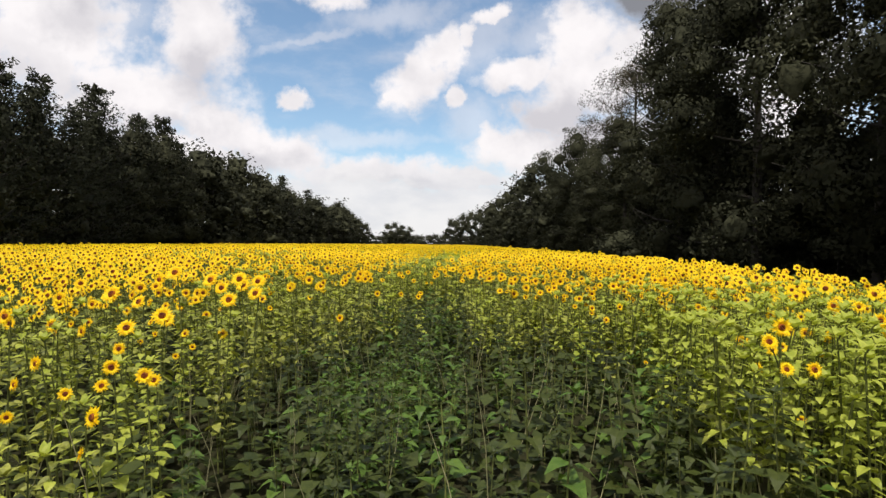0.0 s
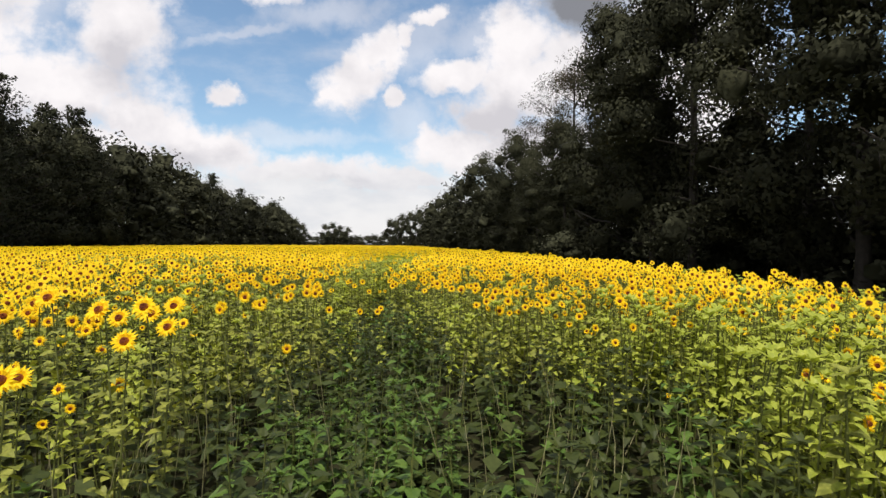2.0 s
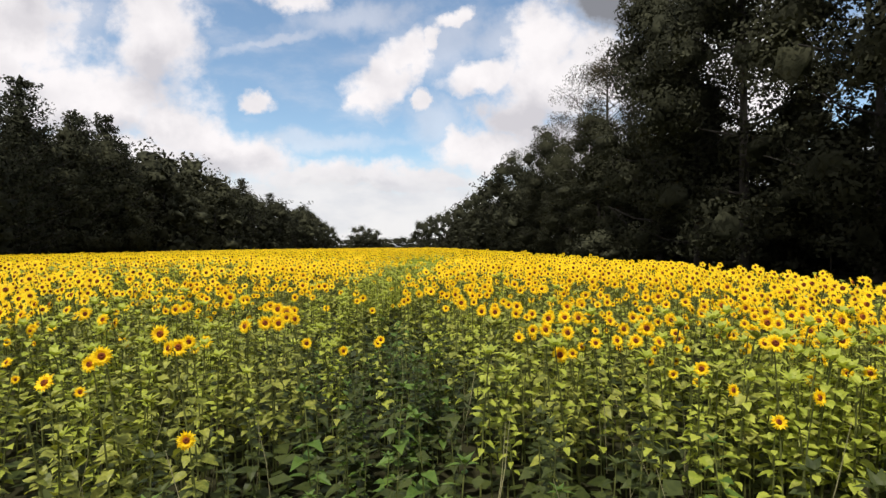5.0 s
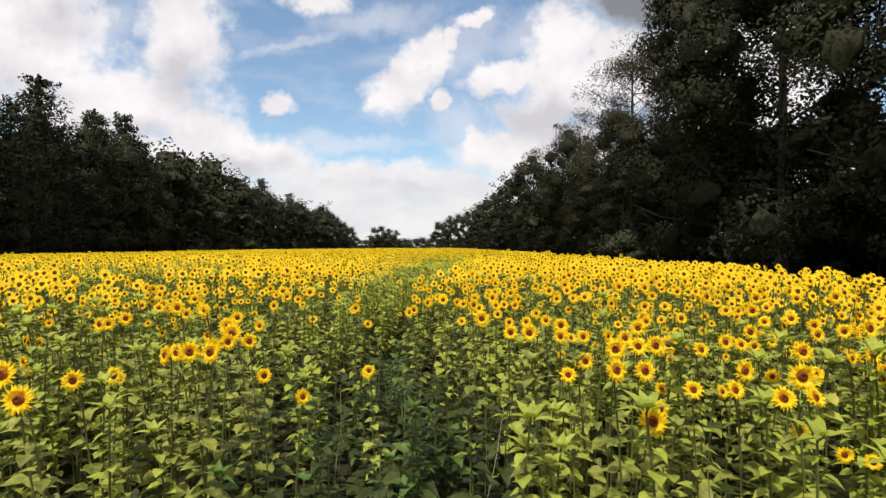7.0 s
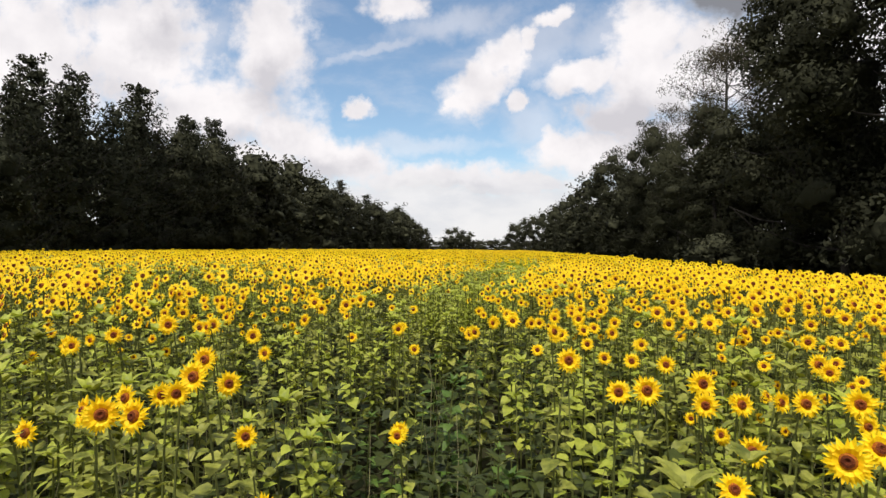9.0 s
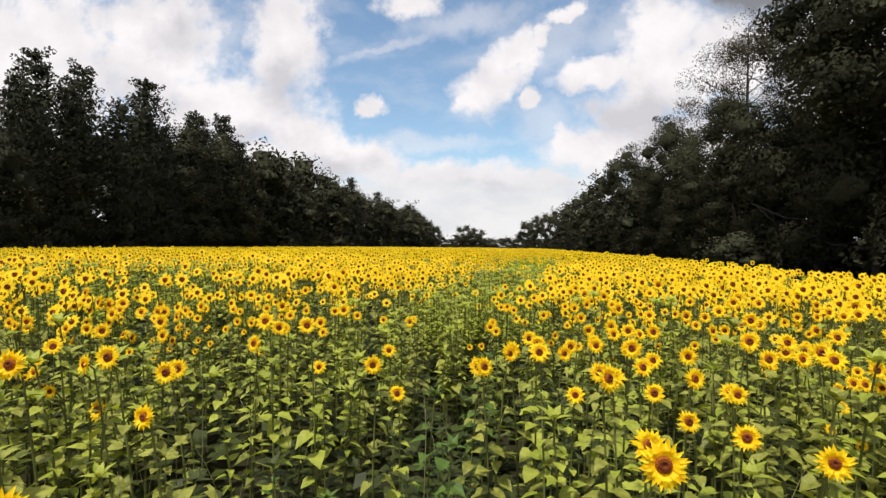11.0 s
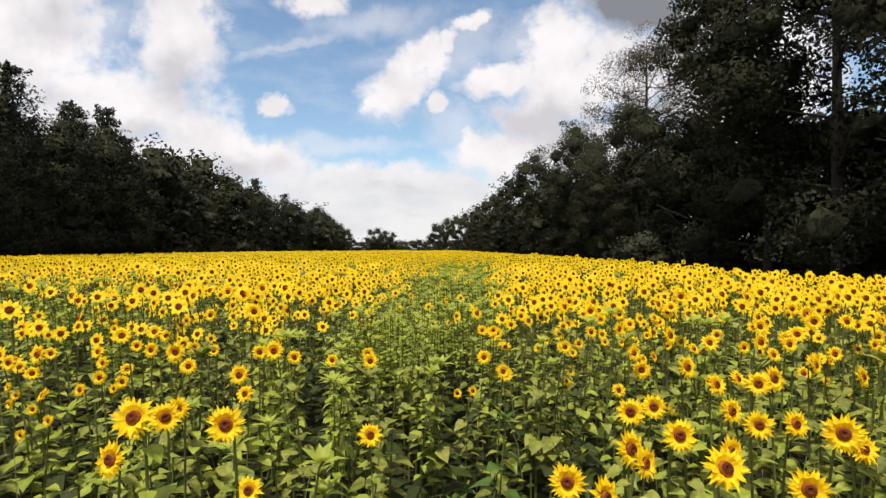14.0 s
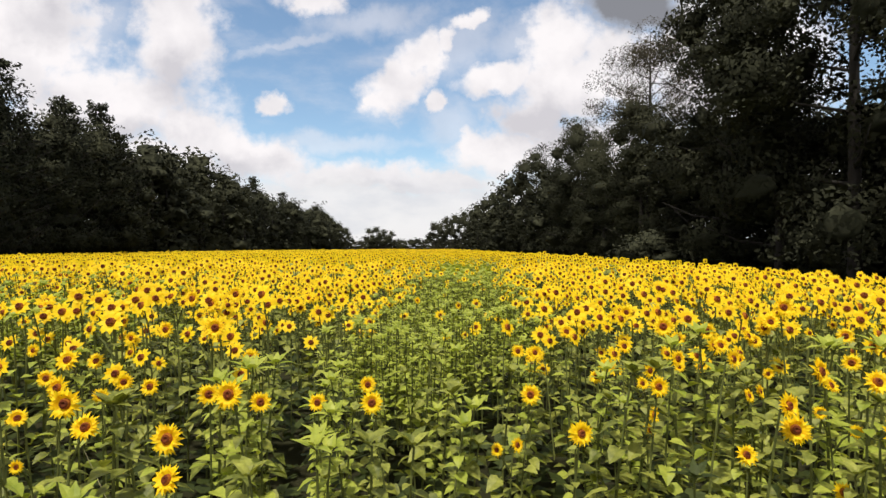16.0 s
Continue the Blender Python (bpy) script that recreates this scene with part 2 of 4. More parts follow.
def petal(length, width, lift, droop):
    """One pointed, slightly folded ray petal along +x from the origin; z is the flower's face."""
    v = [(0, -width * 0.28, 0), (0, width * 0.28, 0),
         (length * 0.45, -width * 0.5, lift), (length * 0.45, width * 0.5, lift), (length * 0.42, 0, lift - width * 0.14),
         (length, 0, lift - droop)]
    f = [(0, 2, 4), (0, 4, 1), (1, 4, 3), (2, 5, 4), (4, 5, 3)]
    return np.array(v), np.array(f)


def flower_head(rng, radius, petals=17, detail=2):
    """Petals, disc, ring and green bracts facing +z, as separate arrays."""
    disc_r = radius * 0.36
    rays, disc, ring, back = Patch(), Patch(), Patch(), Patch()
    layers = 2 if detail == 2 else 1
    for layer in range(layers):
        for k in range(petals):
            w = 2 * math.pi * (k + 0.5 * layer + rng.uniform(-0.3, 0.3)) / petals
            l = (radius - disc_r * 0.8) * rng.uniform(0.80, 1.18) * (1.0 if layer == 0 else 0.84)
            wd = radius * rng.uniform(0.20, 0.31)
            if detail == 2:
                v, f = petal(l, wd, rng.uniform(0.0, 0.16) * l + 0.012 * layer, rng.uniform(-0.15, 0.30) * l)
            else:
                wd *= 1.5
                v, f = np.array([(0, -wd * 0.35, 0), (0, wd * 0.35, 0), (l * 0.5, -wd * 0.5, l * 0.06), (l * 0.5, wd * 0.5, l * 0.06), (l, 0, 0)]), np.array([(0, 2, 3), (0, 3, 1), (2, 4, 3)])
            v = turned(v, Matrix.Rotation(w, 4, "Z") @ Matrix.Translation((disc_r * 0.8, 0, rng.uniform(0, 0.003))) @ Matrix.Rotation(rng.uniform(-0.25, 0.25), 4, "X"))
            rays.add(v, f)
    n = 14 if detail == 2 else 8
    ang = np.arange(n) * 2 * math.pi / n

    def circle(r, z):
        return np.c_[r * np.cos(ang), r * np.sin(ang), np.full(n, z)]

    v = np.concatenate([circle(disc_r * 0.72, 0.020 * radius / 0.08), circle(disc_r * 0.4, 0.024 * radius / 0.08), [(0, 0, 0.014 * radius / 0.08)]])
    f = [(i, (i + 1) % n, n + (i + 1) % n) for i in range(n)] + [(i, n + (i + 1) % n, n + i) for i in range(n)] + [(n + i, n + (i + 1) % n, 2 * n) for i in range(n)]
    disc.add(v, f)
    v = np.concatenate([circle(disc_r, 0.002), circle(disc_r * 0.72, 0.020 * radius / 0.08)])
    f = [(i, (i + 1) % n, n + (i + 1) % n) for i in range(n)] + [(i, n + (i + 1) % n, n + i) for i in range(n)]
    ring.add(v, f)
    v = np.concatenate([circle(disc_r * 1.12, -0.006), [(0, 0, -0.035 * radius / 0.08)]])
    back.add(v, [((i + 1) % n, i, n) for i in range(n)])
    if detail == 2:
        for k in range(13):
            w = 2 * math.pi * (k + rng.uniform(-0.2, 0.2)) / 13
            v = np.array([(disc_r * 0.9, -0.012, -0.006), (disc_r * 0.9, 0.012, -0.006), (disc_r * rng.uniform(1.35, 1.7), 0, -0.012 + rng.uniform(-0.01, 0.006))])
            back.add(turned(v, Matrix.Rotation(w, 4, "Z")), [(0, 1, 2)])
    return rays.arrays(), disc.arrays(), ring.arrays(), back.arrays()


def leaf_blade(rng, length, width, detail=2, lobed=False):
    """A heart-shaped, toothed blade on a stalk, along +x, folded at the midrib and drooping at the tip."""
    stalk = length * rng.uniform(0.25, 0.4)
    if detail < 2:
        v = [(stalk * 0.4, 0, 0), (stalk + length * 0.3, -width / 2, 0.01), (stalk + length * 0.3, width / 2, 0.01), (stalk + length, 0, -length * 0.25)]
        return np.array(v), np.array([(0, 1, 2), (1, 3, 2)])
    rows = [(0.0, 0.50), (0.16, 0.96), (0.52, 0.80), (1.0, 0.0)]
    droop, fold = rng.uniform(0.15, 0.55) * length, rng.uniform(0.10, 0.30)
    v, f = [], []
    for k, (s, w) in enumerate(rows):
        x, z = stalk + s * length, -droop * s * s
        half = w * width / 2 * rng.uniform(0.9, 1.1)
        if lobed and k == 2:
            half *= 0.72
        back = -0.06 * length if k == 0 else 0
        v += [(x + back, -half, z + fold * half), (x, 0, z), (x + back, half, z + fold * half)]
        if k:
            a, b = 3 * (k - 1), 3 * k
            f += [(a, b, b + 1), (a, b + 1, a + 1), (a + 1, b + 1, b + 2), (a + 1, b + 2, a + 2)]
    n = len(v)
    v += [(0, -0.003, 0.0), (0, 0.003, 0.0), (stalk, -0.003, 0.0), (stalk, 0.003, 0)]
    f += [(n, n + 2, n + 3), (n, n + 3, n + 1)]
    return np.array(v), np.array(f)


MATS = [STEM, LEAF, PETAL, DISC, RING, WEED, FRESH, BROAD]


class Plant:
    """One kind of plant: named pieces (name, label, slot list, arrays) and the place of its head."""

    def __init__(self):
        self.pieces, self.head = [], None

    def add(self, name, parts, label="", under=None):
        p = Patch()
        for v, f, slot in parts:
            p.add(v, f, slot)
        self.pieces.append((name, label, p.arrays(), under))
        return len(self.pieces) - 1

    def joined(self):
        p = Patch()
        for _, _, (v, f, m), _ in self.pieces:
            p.v.append(v), p.f.append(f + p.count), p.m.append(m)
            p.count += len(v)
        return p.arrays()


def aim(place, tilt, turn, roll=0.0):
    """The pose of a head at place: its face looks along -y, raised by tilt and turned sideways by turn (degrees)."""
    return Matrix.Translation(place) @ Matrix.Rotation(radians(turn), 4, "Z") @ Matrix.Rotation(radians(90 - tilt), 4, "X") @ Matrix.Rotation(radians(roll), 4, "Z")


def sunflower(seed, height=1.5, heads=1, leaves=18, radius=0.085, detail=2, bloom=1.0, slot=1, spread=1.0, lobed=False, low=0.26):
    """A sunflower plant standing at the origin. bloom: 1 open, 0 no flower."""
    rng = random.Random(seed)
    plant = Plant()
    lean = (rng.uniform(-0.07, 0.07), rng.uniform(-0.10, 0.02))
    spine = [Vector((lean[0] * s * s * height, lean[1] * s * s * height, s * height)) for s in (0, 0.3, 0.6, 0.85, 0.96)]
    neck = spine[-1] + Vector((0, -0.035, 0.03))
    sides = 5 if detail == 2 else 3
    line = [*spine, neck] if detail == 2 else [spine[1], spine[3], neck]
    radii = [0.0075, 0.0068, 0.006, 0.005, 0.0042, 0.005] if detail == 2 else [0.008, 0.006, 0.005]
    plant.add("stem", [(*tube(line, radii, sides), 0)])

    def along(s):
        return Vector((lean[0] * s * s * height, lean[1] * s * s * height, s * height))

    for k in range(leaves):
        s = low + (0.94 - low) * (k + rng.random() * 0.6) / leaves
        big = 1.0 - 0.55 * max(0, (s - 0.55) / 0.45)
        length = rng.uniform(0.060, 0.124) * big * spread * (1.0 if detail == 2 else 1.25)
        v, f = leaf_blade(rng, length, length * rng.uniform(0.76, 1.0), detail, lobed)
        m = Matrix.Translation(along(s)) @ Matrix.Rotation(k * 2.4 + rng.uniform(-0.5, 0.5), 4, "Z") @ Matrix.Rotation(rng.uniform(-0.5, 0.35), 4, "Y") @ Matrix.Rotation(rng.uniform(-0.3, 0.3), 4, "X")
        plant.add("leaf", [(turned(v, m), f, slot)])
    spots = [(neck + Vector((0, -0.01, 0.0)), 1.0)]
    for k in range(heads - 1):
        s = rng.uniform(0.72, 0.9)
        w = rng.uniform(-1.2, 1.2) - math.pi / 2
        out = along(s) + Vector((math.cos(w) * rng.uniform(0.10, 0.2), math.sin(w) * rng.uniform(0.06, 0.14), rng.uniform(0.06, 0.16)))
        plant.add("side_stem", [(*tube([along(s - 0.05), along(s).lerp(out, 0.5) + Vector((0, 0, -0.015)), out], [0.006, 0.005, 0.005], sides), 0)])
        spots.append((out + Vector((0, -0.012, 0.01)), rng.uniform(0.7, 0.9)))
    for k, (spot, size) in enumerate(spots):
        m = aim(spot, rng.uniform(8, 38), rng.uniform(-26, 26), rng.uniform(0, 90))
        if bloom > 0:
            rays, disc, ring, back = flower_head(rng, radius * size, 19 if detail == 2 else 11, detail)
            base = plant.add("flower_head", [(turned(back[0], m), back[1], 0)], "green bracts behind a sunflower head")
            plant.add("petals", [(turned(rays[0], m), rays[1], 2)], "ring of pointed yellow petals", base)
            plant.add("seed_disc", [(turned(disc[0], m), disc[1], 3), (turned(ring[0], m), ring[1], 4)], "dark brown seed disc", base)
            if k == 0:
                plant.head = spot
        else:
            p = Patch()
            for j in range(7):
                v, f = leaf_blade(rng, rng.uniform(0.05, 0.09), 0.04, detail, lobed)
                p.add(turned(v, Matrix.Translation(spot - Vector((0, -0.03, 0.02))) @ Matrix.Rotation(j * 2.4, 4, "Z") @ Matrix.Rotation(rng.uniform(-1.1, -0.3), 4, "Y")), f)
            v, f, _ = p.arrays()
            plant.add("leafy_tip", [(v, f, slot)], "tuft of small green leaves")
            plant.head = spot
    return plant


def scatter(name, plant_kinds, places, label, category, mats=MATS):
    """Many plants in one mesh. places: for each kind an array of x, y, z, turn, scale, mirror."""
    vs, fs, ms, base = [], [], [], 0
    for plant, where in zip(plant_kinds, places):
        if not len(where):
            continue
        v, f, m = plant
        c, s = np.cos(where[:, 3]), np.sin(where[:, 3])
        k, flip = where[:, 4], where[:, 5]
        x, y, z = v[:, 0][None] * flip[:, None], v[:, 1][None], v[:, 2][None]
        out = np.stack([where[:, 0:1] + k[:, None] * (c[:, None] * x - s[:, None] * y),
                        where[:, 1:2] + k[:, None] * (s[:, None] * x + c[:, None] * y),
                        where[:, 2:3] + k[:, None] * z], -1)
        n = len(where)
        vs.append(out.reshape(-1, 3))
        fs.append((f[None] + (base + np.arange(n) * len(v))[:, None, None]).reshape(-1, 3))
        ms.append(np.tile(m, n))
        base += n * len(v)
    me = mesh_from(name, np.concatenate(vs), np.concatenate(fs), mats, np.concatenate(ms))
    return tagged(new(name, me), label, category, kind="stuff")


def put_away(patterns):
    """Takes the pattern of each kind away once its copies stand."""
    for base in patterns:
        for ob in (*base.children_recursive, base):
            bpy.data.objects.remove(ob)


# ---------------------------------------------------------------- ground
def ground_height(x, y):
    """The field: nearly level, falling gently towards the woods on the right."""
    x, y = np.asarray(x, float), np.asarray(y, float)
    left = np.clip((-x - 6) / 34, 0, 1)
    right = np.clip((x - 3.2) / 7, 0, 1)
    return 0.08 * left * left * (3 - 2 * left) - 0.25 * right * right * (3 - 2 * right) + 0.04 * np.sin(x * 0.31 + 1) * np.sin(y * 0.23)


def make_ground():
    xs = np.unique(np.concatenate([np.linspace(-3000, -60, 12), np.linspace(-60, 40, 101), np.linspace(40, 3000, 12)]))
    ys = np.unique(np.concatenate([np.linspace(-3000, -10, 10), np.linspace(-10, 60, 71), np.linspace(60, 260, 60), np.linspace(260, 3500, 14)]))
    gx, gy = np.meshgrid(xs, ys)
    v = np.stack([gx, gy, ground_height(gx, gy)], -1).reshape(-1, 3)
    i = np.arange(len(ys) - 1)[:, None] * len(xs) + np.arange(len(xs) - 1)[None]
    i = i.ravel()
    f = np.concatenate([np.c_[i, i + 1, i + 1 + len(xs)], np.c_[i, i + 1 + len(xs), i + len(xs)]])
    tagged(new("ground", mesh_from("ground", v, f, [SOIL], smooth=True)), "weedy soil of a flat farm field, coloured dark for the shade under the crop", "ground", kind="structure")


make_ground()

# ---------------------------------------------------------------- trees
def leaf_cloud(rng, centre, size, count, leaf, flat=1.0, bend=None, lean=0.75):
    """A loose clump of small leaf sprays round a centre."""
    d = rng.normal(size=(count, 3))
    d /= np.linalg.norm(d, axis=1)[:, None]
    d *= (rng.random((count, 1)) ** 0.28) * size
    d[:, 2] *= flat
    c = np.asarray(centre) + d
    # each spray faces outwards, more or less
    out = d / np.maximum(np.linalg.norm(d, axis=1), 1e-6)[:, None]
    face = out + rng.normal(size=(count, 3)) * lean
    face /= np.linalg.norm(face, axis=1)[:, None]
    a = np.cross(face, rng.normal(size=(count, 3)))
    a /= np.linalg.norm(a, axis=1)[:, None]
    b = np.cross(face, a)
    a, b = a * leaf * rng.uniform(0.6, 1.35, (count, 1)), b * leaf * 0.58 * rng.uniform(0.6, 1.35, (count, 1))
    b = np.where((np.cross(a, b) * out).sum(1, keepdims=True) > 0, -b, b)
    v = np.stack([c - a, c + b, c + a, c - b], 1).reshape(-1, 3)
    i = np.arange(count)[:, None] * 4
    f = np.concatenate([i + [0, 1, 2], i + [0, 2, 3]])
    if bend is not None:
        bend.append(np.repeat(out, 4, axis=0))
    return v, f


def round_ball():
    bm = bmesh.new()
    bmesh.ops.create_icosphere(bm, subdivisions=1, radius=1.0)
    v = np.array([p.co[:] for p in bm.verts])
    f = np.array([[p.index for p in q.verts] for q in bm.faces])
    bm.free()
    return v, f


BALL = round_ball()


def inner_mass(rng, centre, size, flat, bend):
    """The dense inside of a leaf mass: lumps of leaves, crumpled all over."""
    v, f = BALL
    out = v.copy()
    lumps = rng.normal(size=(9, 3))
    lumps /= np.linalg.norm(lumps, axis=1)[:, None]
    swell = np.max(np.clip((v @ lumps.T - 0.72) / 0.28, 0, 1), axis=1)[:, None]
    rough = 0.25
    v = v * (0.80 + 0.24 * swell + rng.uniform(-rough, rough, (len(v), 1))) + rng.uniform(-0.5, 0.5, v.shape) * rough
    bend.append(out + rng.normal(size=v.shape) * 0.9)
    v = v * size
    v[:, 2] *= flat
    return v + np.asarray(centre), f


def broadleaf(seed, height=24.0, width=5.0, low=0.12, limbs=16, lobe_step=2, per=400, leaf=0.16, clump=2.0, thin=0.0, core=0.66):
    """Trunk with limbs and a ragged crown of leaf clumps. Returns wood and crown arrays."""
    rng = np.random.default_rng(seed)
    wood, crown, soft = Patch(), Patch(), []
    bend = rng.uniform(-0.8, 0.8, 2)

    def spine(s):
        return Vector((bend[0] * s * s, bend[1] * s * s, s * height))

    r0 = height * 0.013
    wood.add(*tube([spine(s) for s in (0, 0.05, 0.25, 0.5, 0.75, 0.95)], [r0 * 1.35, r0, r0 * 0.85, r0 * 0.6, r0 * 0.32, r0 * 0.08], 7))
    tips = []
    for k in range(limbs):
        s = low + 0.1 + (0.82 - low) * (k + rng.random()) / limbs
        w = k * 2.4 + rng.uniform(-0.5, 0.5)
        env = width * (math.sin(math.pi * min(1, (s - low + 0.10) / (1.10 - low)) ** 0.8) ** 0.7)
        reach = env * rng.uniform(0.7, 1.05)
        p0 = spine(s - 0.06)
        p2 = p0 + Vector((math.cos(w) * reach, math.sin(w) * reach, reach * rng.uniform(0.25, 0.75)))
        p1 = p0.lerp(p2, 0.5) + Vector((0, 0, -0.08 * reach))
        r = r0 * (0.5 - 0.4 * s)
        wood.add(*tube([p0, p1, p2], [r, r * 0.6, r * 0.15], 4))
        tips += [(p2, env), (p1.lerp(p2, 0.5), env)]
        for j in range(2):
            q = p1.lerp(p2, rng.uniform(0.1, 0.8))
            e = q + Vector(rng.uniform(-1, 1, 3)) * reach * 0.35 + Vector((0, 0, 0.3))
            wood.add(*tube([q, e], [r * 0.35, r * 0.08], 3))
            tips.append((e, env))
    # the crown: rounded masses on the limbs, each a shell of small leaf sprays, and a cap
    masses = [(p, env) for p, env in tips[::lobe_step]] + [(spine(0.97), width * 0.5), (spine(0.88), width * 0.6)]
    for p, env in masses:
        if rng.random() < thin:
            continue
        size = clump * rng.uniform(0.75, 1.25)
        p = np.array(p) - (0, 0, 0.25 * size)
        if core > 0.1:
            crown.add(*inner_mass(rng, p, size * core, 0.85, soft))
        crown.add(*leaf_cloud(rng, p, size * 1.12, per, leaf, 0.8, soft))
        for q in range(3):
            off = rng.normal(size=3) * size * 0.55
            crown.add(*leaf_cloud(rng, p + off, size * rng.uniform(0.3, 0.5), per // 8, leaf, 0.8, soft))
    return wood.arrays(), crown.arrays(), np.concatenate(soft)


def pine(seed, height=18.0, width=3.7, per=44, leaf=0.16):
    """A white pine: a straight trunk, whorls of level boughs with plates of needles and gaps between."""
    rng = np.random.default_rng(seed)
    wood, crown, soft = Patch(), Patch(), []
    r0 = height * 0.012
    wood.add(*tube([(0, 0, s * height) for s in (0, 0.05, 0.4, 0.75, 0.99)], [r0 * 1.3, r0, r0 * 0.8, r0 * 0.4, r0 * 0.05], 7))
    tiers = 25
    for k in range(tiers):
        s = 0.06 + 0.90 * (k + rng.uniform(-0.4, 0.4)) / (tiers - 1)
        reach = width * min(1.0, (1.04 - s) * 1.75) ** 0.8 * rng.uniform(0.75, 1.15) + 0.3
        crown.add(*inner_mass(rng, (0, 0, s * height), reach * (0.42 if s < 0.78 else 0.25), 0.7, soft))
        for j in range(5):
            w = j * 1.2566 + k * 0.7 + rng.uniform(-0.5, 0.5)
            l = reach * rng.uniform(0.6, 1.08)
            p0 = Vector((0, 0, s * height))
            p1 = p0 + Vector((math.cos(w) * l, math.sin(w) * l, l * rng.uniform(0.25, 0.9)))
            wood.add(*tube([p0, p1], [r0 * 0.35 * (1.1 - s), 0.02], 3))
            crown.add(*leaf_cloud(rng, p0.lerp(p1, 0.9), 0.28 * l + 0.38 * min(1.0, (1.06 - s) * 2.6), per // 2, leaf, 0.75, soft, 2.0))
            crown.add(*leaf_cloud(rng, p0.lerp(p1, 0.55), 0.30 * l + 0.35 * min(1.0, (1.06 - s) * 2.6), per // 2, leaf, 0.6, soft, 2.0))
    for s, size in ((0.84, 1.15), (0.885, 0.9), (0.925, 0.68), (0.96, 0.45), (0.985, 0.26), (1.005, 0.14)):
        crown.add(*leaf_cloud(rng, (0, 0, height * s), size, int(20 + 50 * size), leaf * 0.8, 1.3, soft, 2.0))
    return wood.arrays(), crown.arrays(), np.concatenate(soft)


def tree_thing(name, arrays, foliage, label, category="tree"):
    base = tagged(new(name), label, category)
    (wv, wf, _), (cv, cf, _), soft = arrays
    axis = np.c_[np.zeros((len(cv), 2)), 0.35 * cv[:, 2].max() + 0.4 * cv[:, 2]]
    wide = cv - axis
    soft = soft * 0.75 + wide / np.maximum(np.linalg.norm(wide, axis=1), 1e-6)[:, None] * 0.55
    soft /= np.maximum(np.linalg.norm(soft, axis=1), 1e-6)[:, None]
    for part_name, v, f, mat in (("trunk", wv, wf, BARK), ("crown", cv, cf, foliage)):
        ob = new(part_name, mesh_from(part_name, v, f, [mat], smooth=True))
        if part_name == "crown":
            ob.data.normals_split_custom_set_from_vertices(soft.tolist())
        ob.parent = base
    return base


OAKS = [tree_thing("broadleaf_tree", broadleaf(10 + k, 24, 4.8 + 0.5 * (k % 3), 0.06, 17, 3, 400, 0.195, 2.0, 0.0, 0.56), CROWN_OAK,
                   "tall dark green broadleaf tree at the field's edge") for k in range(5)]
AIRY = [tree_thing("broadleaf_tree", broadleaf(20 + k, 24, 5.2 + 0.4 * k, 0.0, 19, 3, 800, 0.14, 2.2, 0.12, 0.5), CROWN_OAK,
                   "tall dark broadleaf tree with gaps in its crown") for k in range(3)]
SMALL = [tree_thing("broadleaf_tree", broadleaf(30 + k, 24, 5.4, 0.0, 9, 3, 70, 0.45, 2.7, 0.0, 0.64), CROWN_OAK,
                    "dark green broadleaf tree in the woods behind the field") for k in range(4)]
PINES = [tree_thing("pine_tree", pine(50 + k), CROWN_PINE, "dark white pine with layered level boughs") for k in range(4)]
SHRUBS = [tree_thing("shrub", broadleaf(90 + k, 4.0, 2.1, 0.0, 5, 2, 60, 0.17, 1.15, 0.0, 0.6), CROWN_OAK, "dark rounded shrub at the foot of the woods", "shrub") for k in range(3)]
RUSTY = tree_thing("thin_tree", broadleaf(77, 26, 6.0, 0.45, 20, 1, 200, 0.09, 1.35, 0.06, 0.05), CROWN_RUST, "tall tree with sparse brownish leaves")
rng = random.Random(5)


def plant_tree(kind, x, y, height, natural, turn=None, wide=1.0, sink=0.05):
    m = Matrix.Translation((x, y, float(ground_height(x, y)) - sink)) @ Matrix.Rotation(rng.uniform(0, 6.28) if turn is None else turn, 4, "Z")
    s = height / natural
    m = m @ Matrix.Diagonal((s * wide, s * wide, s, 1))
    copy_thing(kind, m)


# woods on the right: a front row with lower trees behind it
y = 20.0
while y < 330:
    near = y < 110
    x = 25 + rng.uniform(-1.5, 1.5)
    if y < 58:
        plant_tree(rng.choice(AIRY), x, y, rng.uniform(25, 29), 24)
        plant_tree(rng.choice(SMALL), x + rng.uniform(7, 10), y + 3, rng.uniform(11, 14), 24, wide=1.3)
        plant_tree(SMALL[int(y) % 4], x + 6.5, y - 0.5, 12.0, 24, y, 1.5, 1.5)
    elif y < 77:
        plant_tree(rng.choice(OAKS), x + 1.5, y, rng.uniform(14, 16), 24, wide=1.3)
        plant_tree(rng.choice(SMALL), x + rng.uniform(7, 10), y + 3, rng.uniform(15, 17), 24)
    else:
        plant_tree(rng.choice(OAKS if near else SMALL), x, y, rng.uniform(14, 17), 24, wide=1.2)
        if y < 160:
            plant_tree(rng.choice(SMALL), x + rng.uniform(6, 9), y + 3, rng.uniform(14, 16.5), 24)
    y += rng.uniform(5.5, 8) * (1 if near else 1.5)
for k in range(9):
    plant_tree(rng.choice(SMALL), 24 - 2.4 * k + rng.uniform(-1, 1), 335 + 17 * k, 24 * rng.uniform(0.9, 1.05), 24)
for y, h in ((73, 21.8), (86, 18.6), (99, 24.4), (114, 19.0), (131, 25.2), (150, 23), (170, 24.2), (190, 23), (213, 23.8), (240, 24), (270, 24.4), (302, 24)):
    plant_tree(AIRY[int(y) % 3] if y < 105 else OAKS[int(y) % 5] if y < 135 else SMALL[int(y) % 4], 25, y, h, 24.6, y, 1.1)
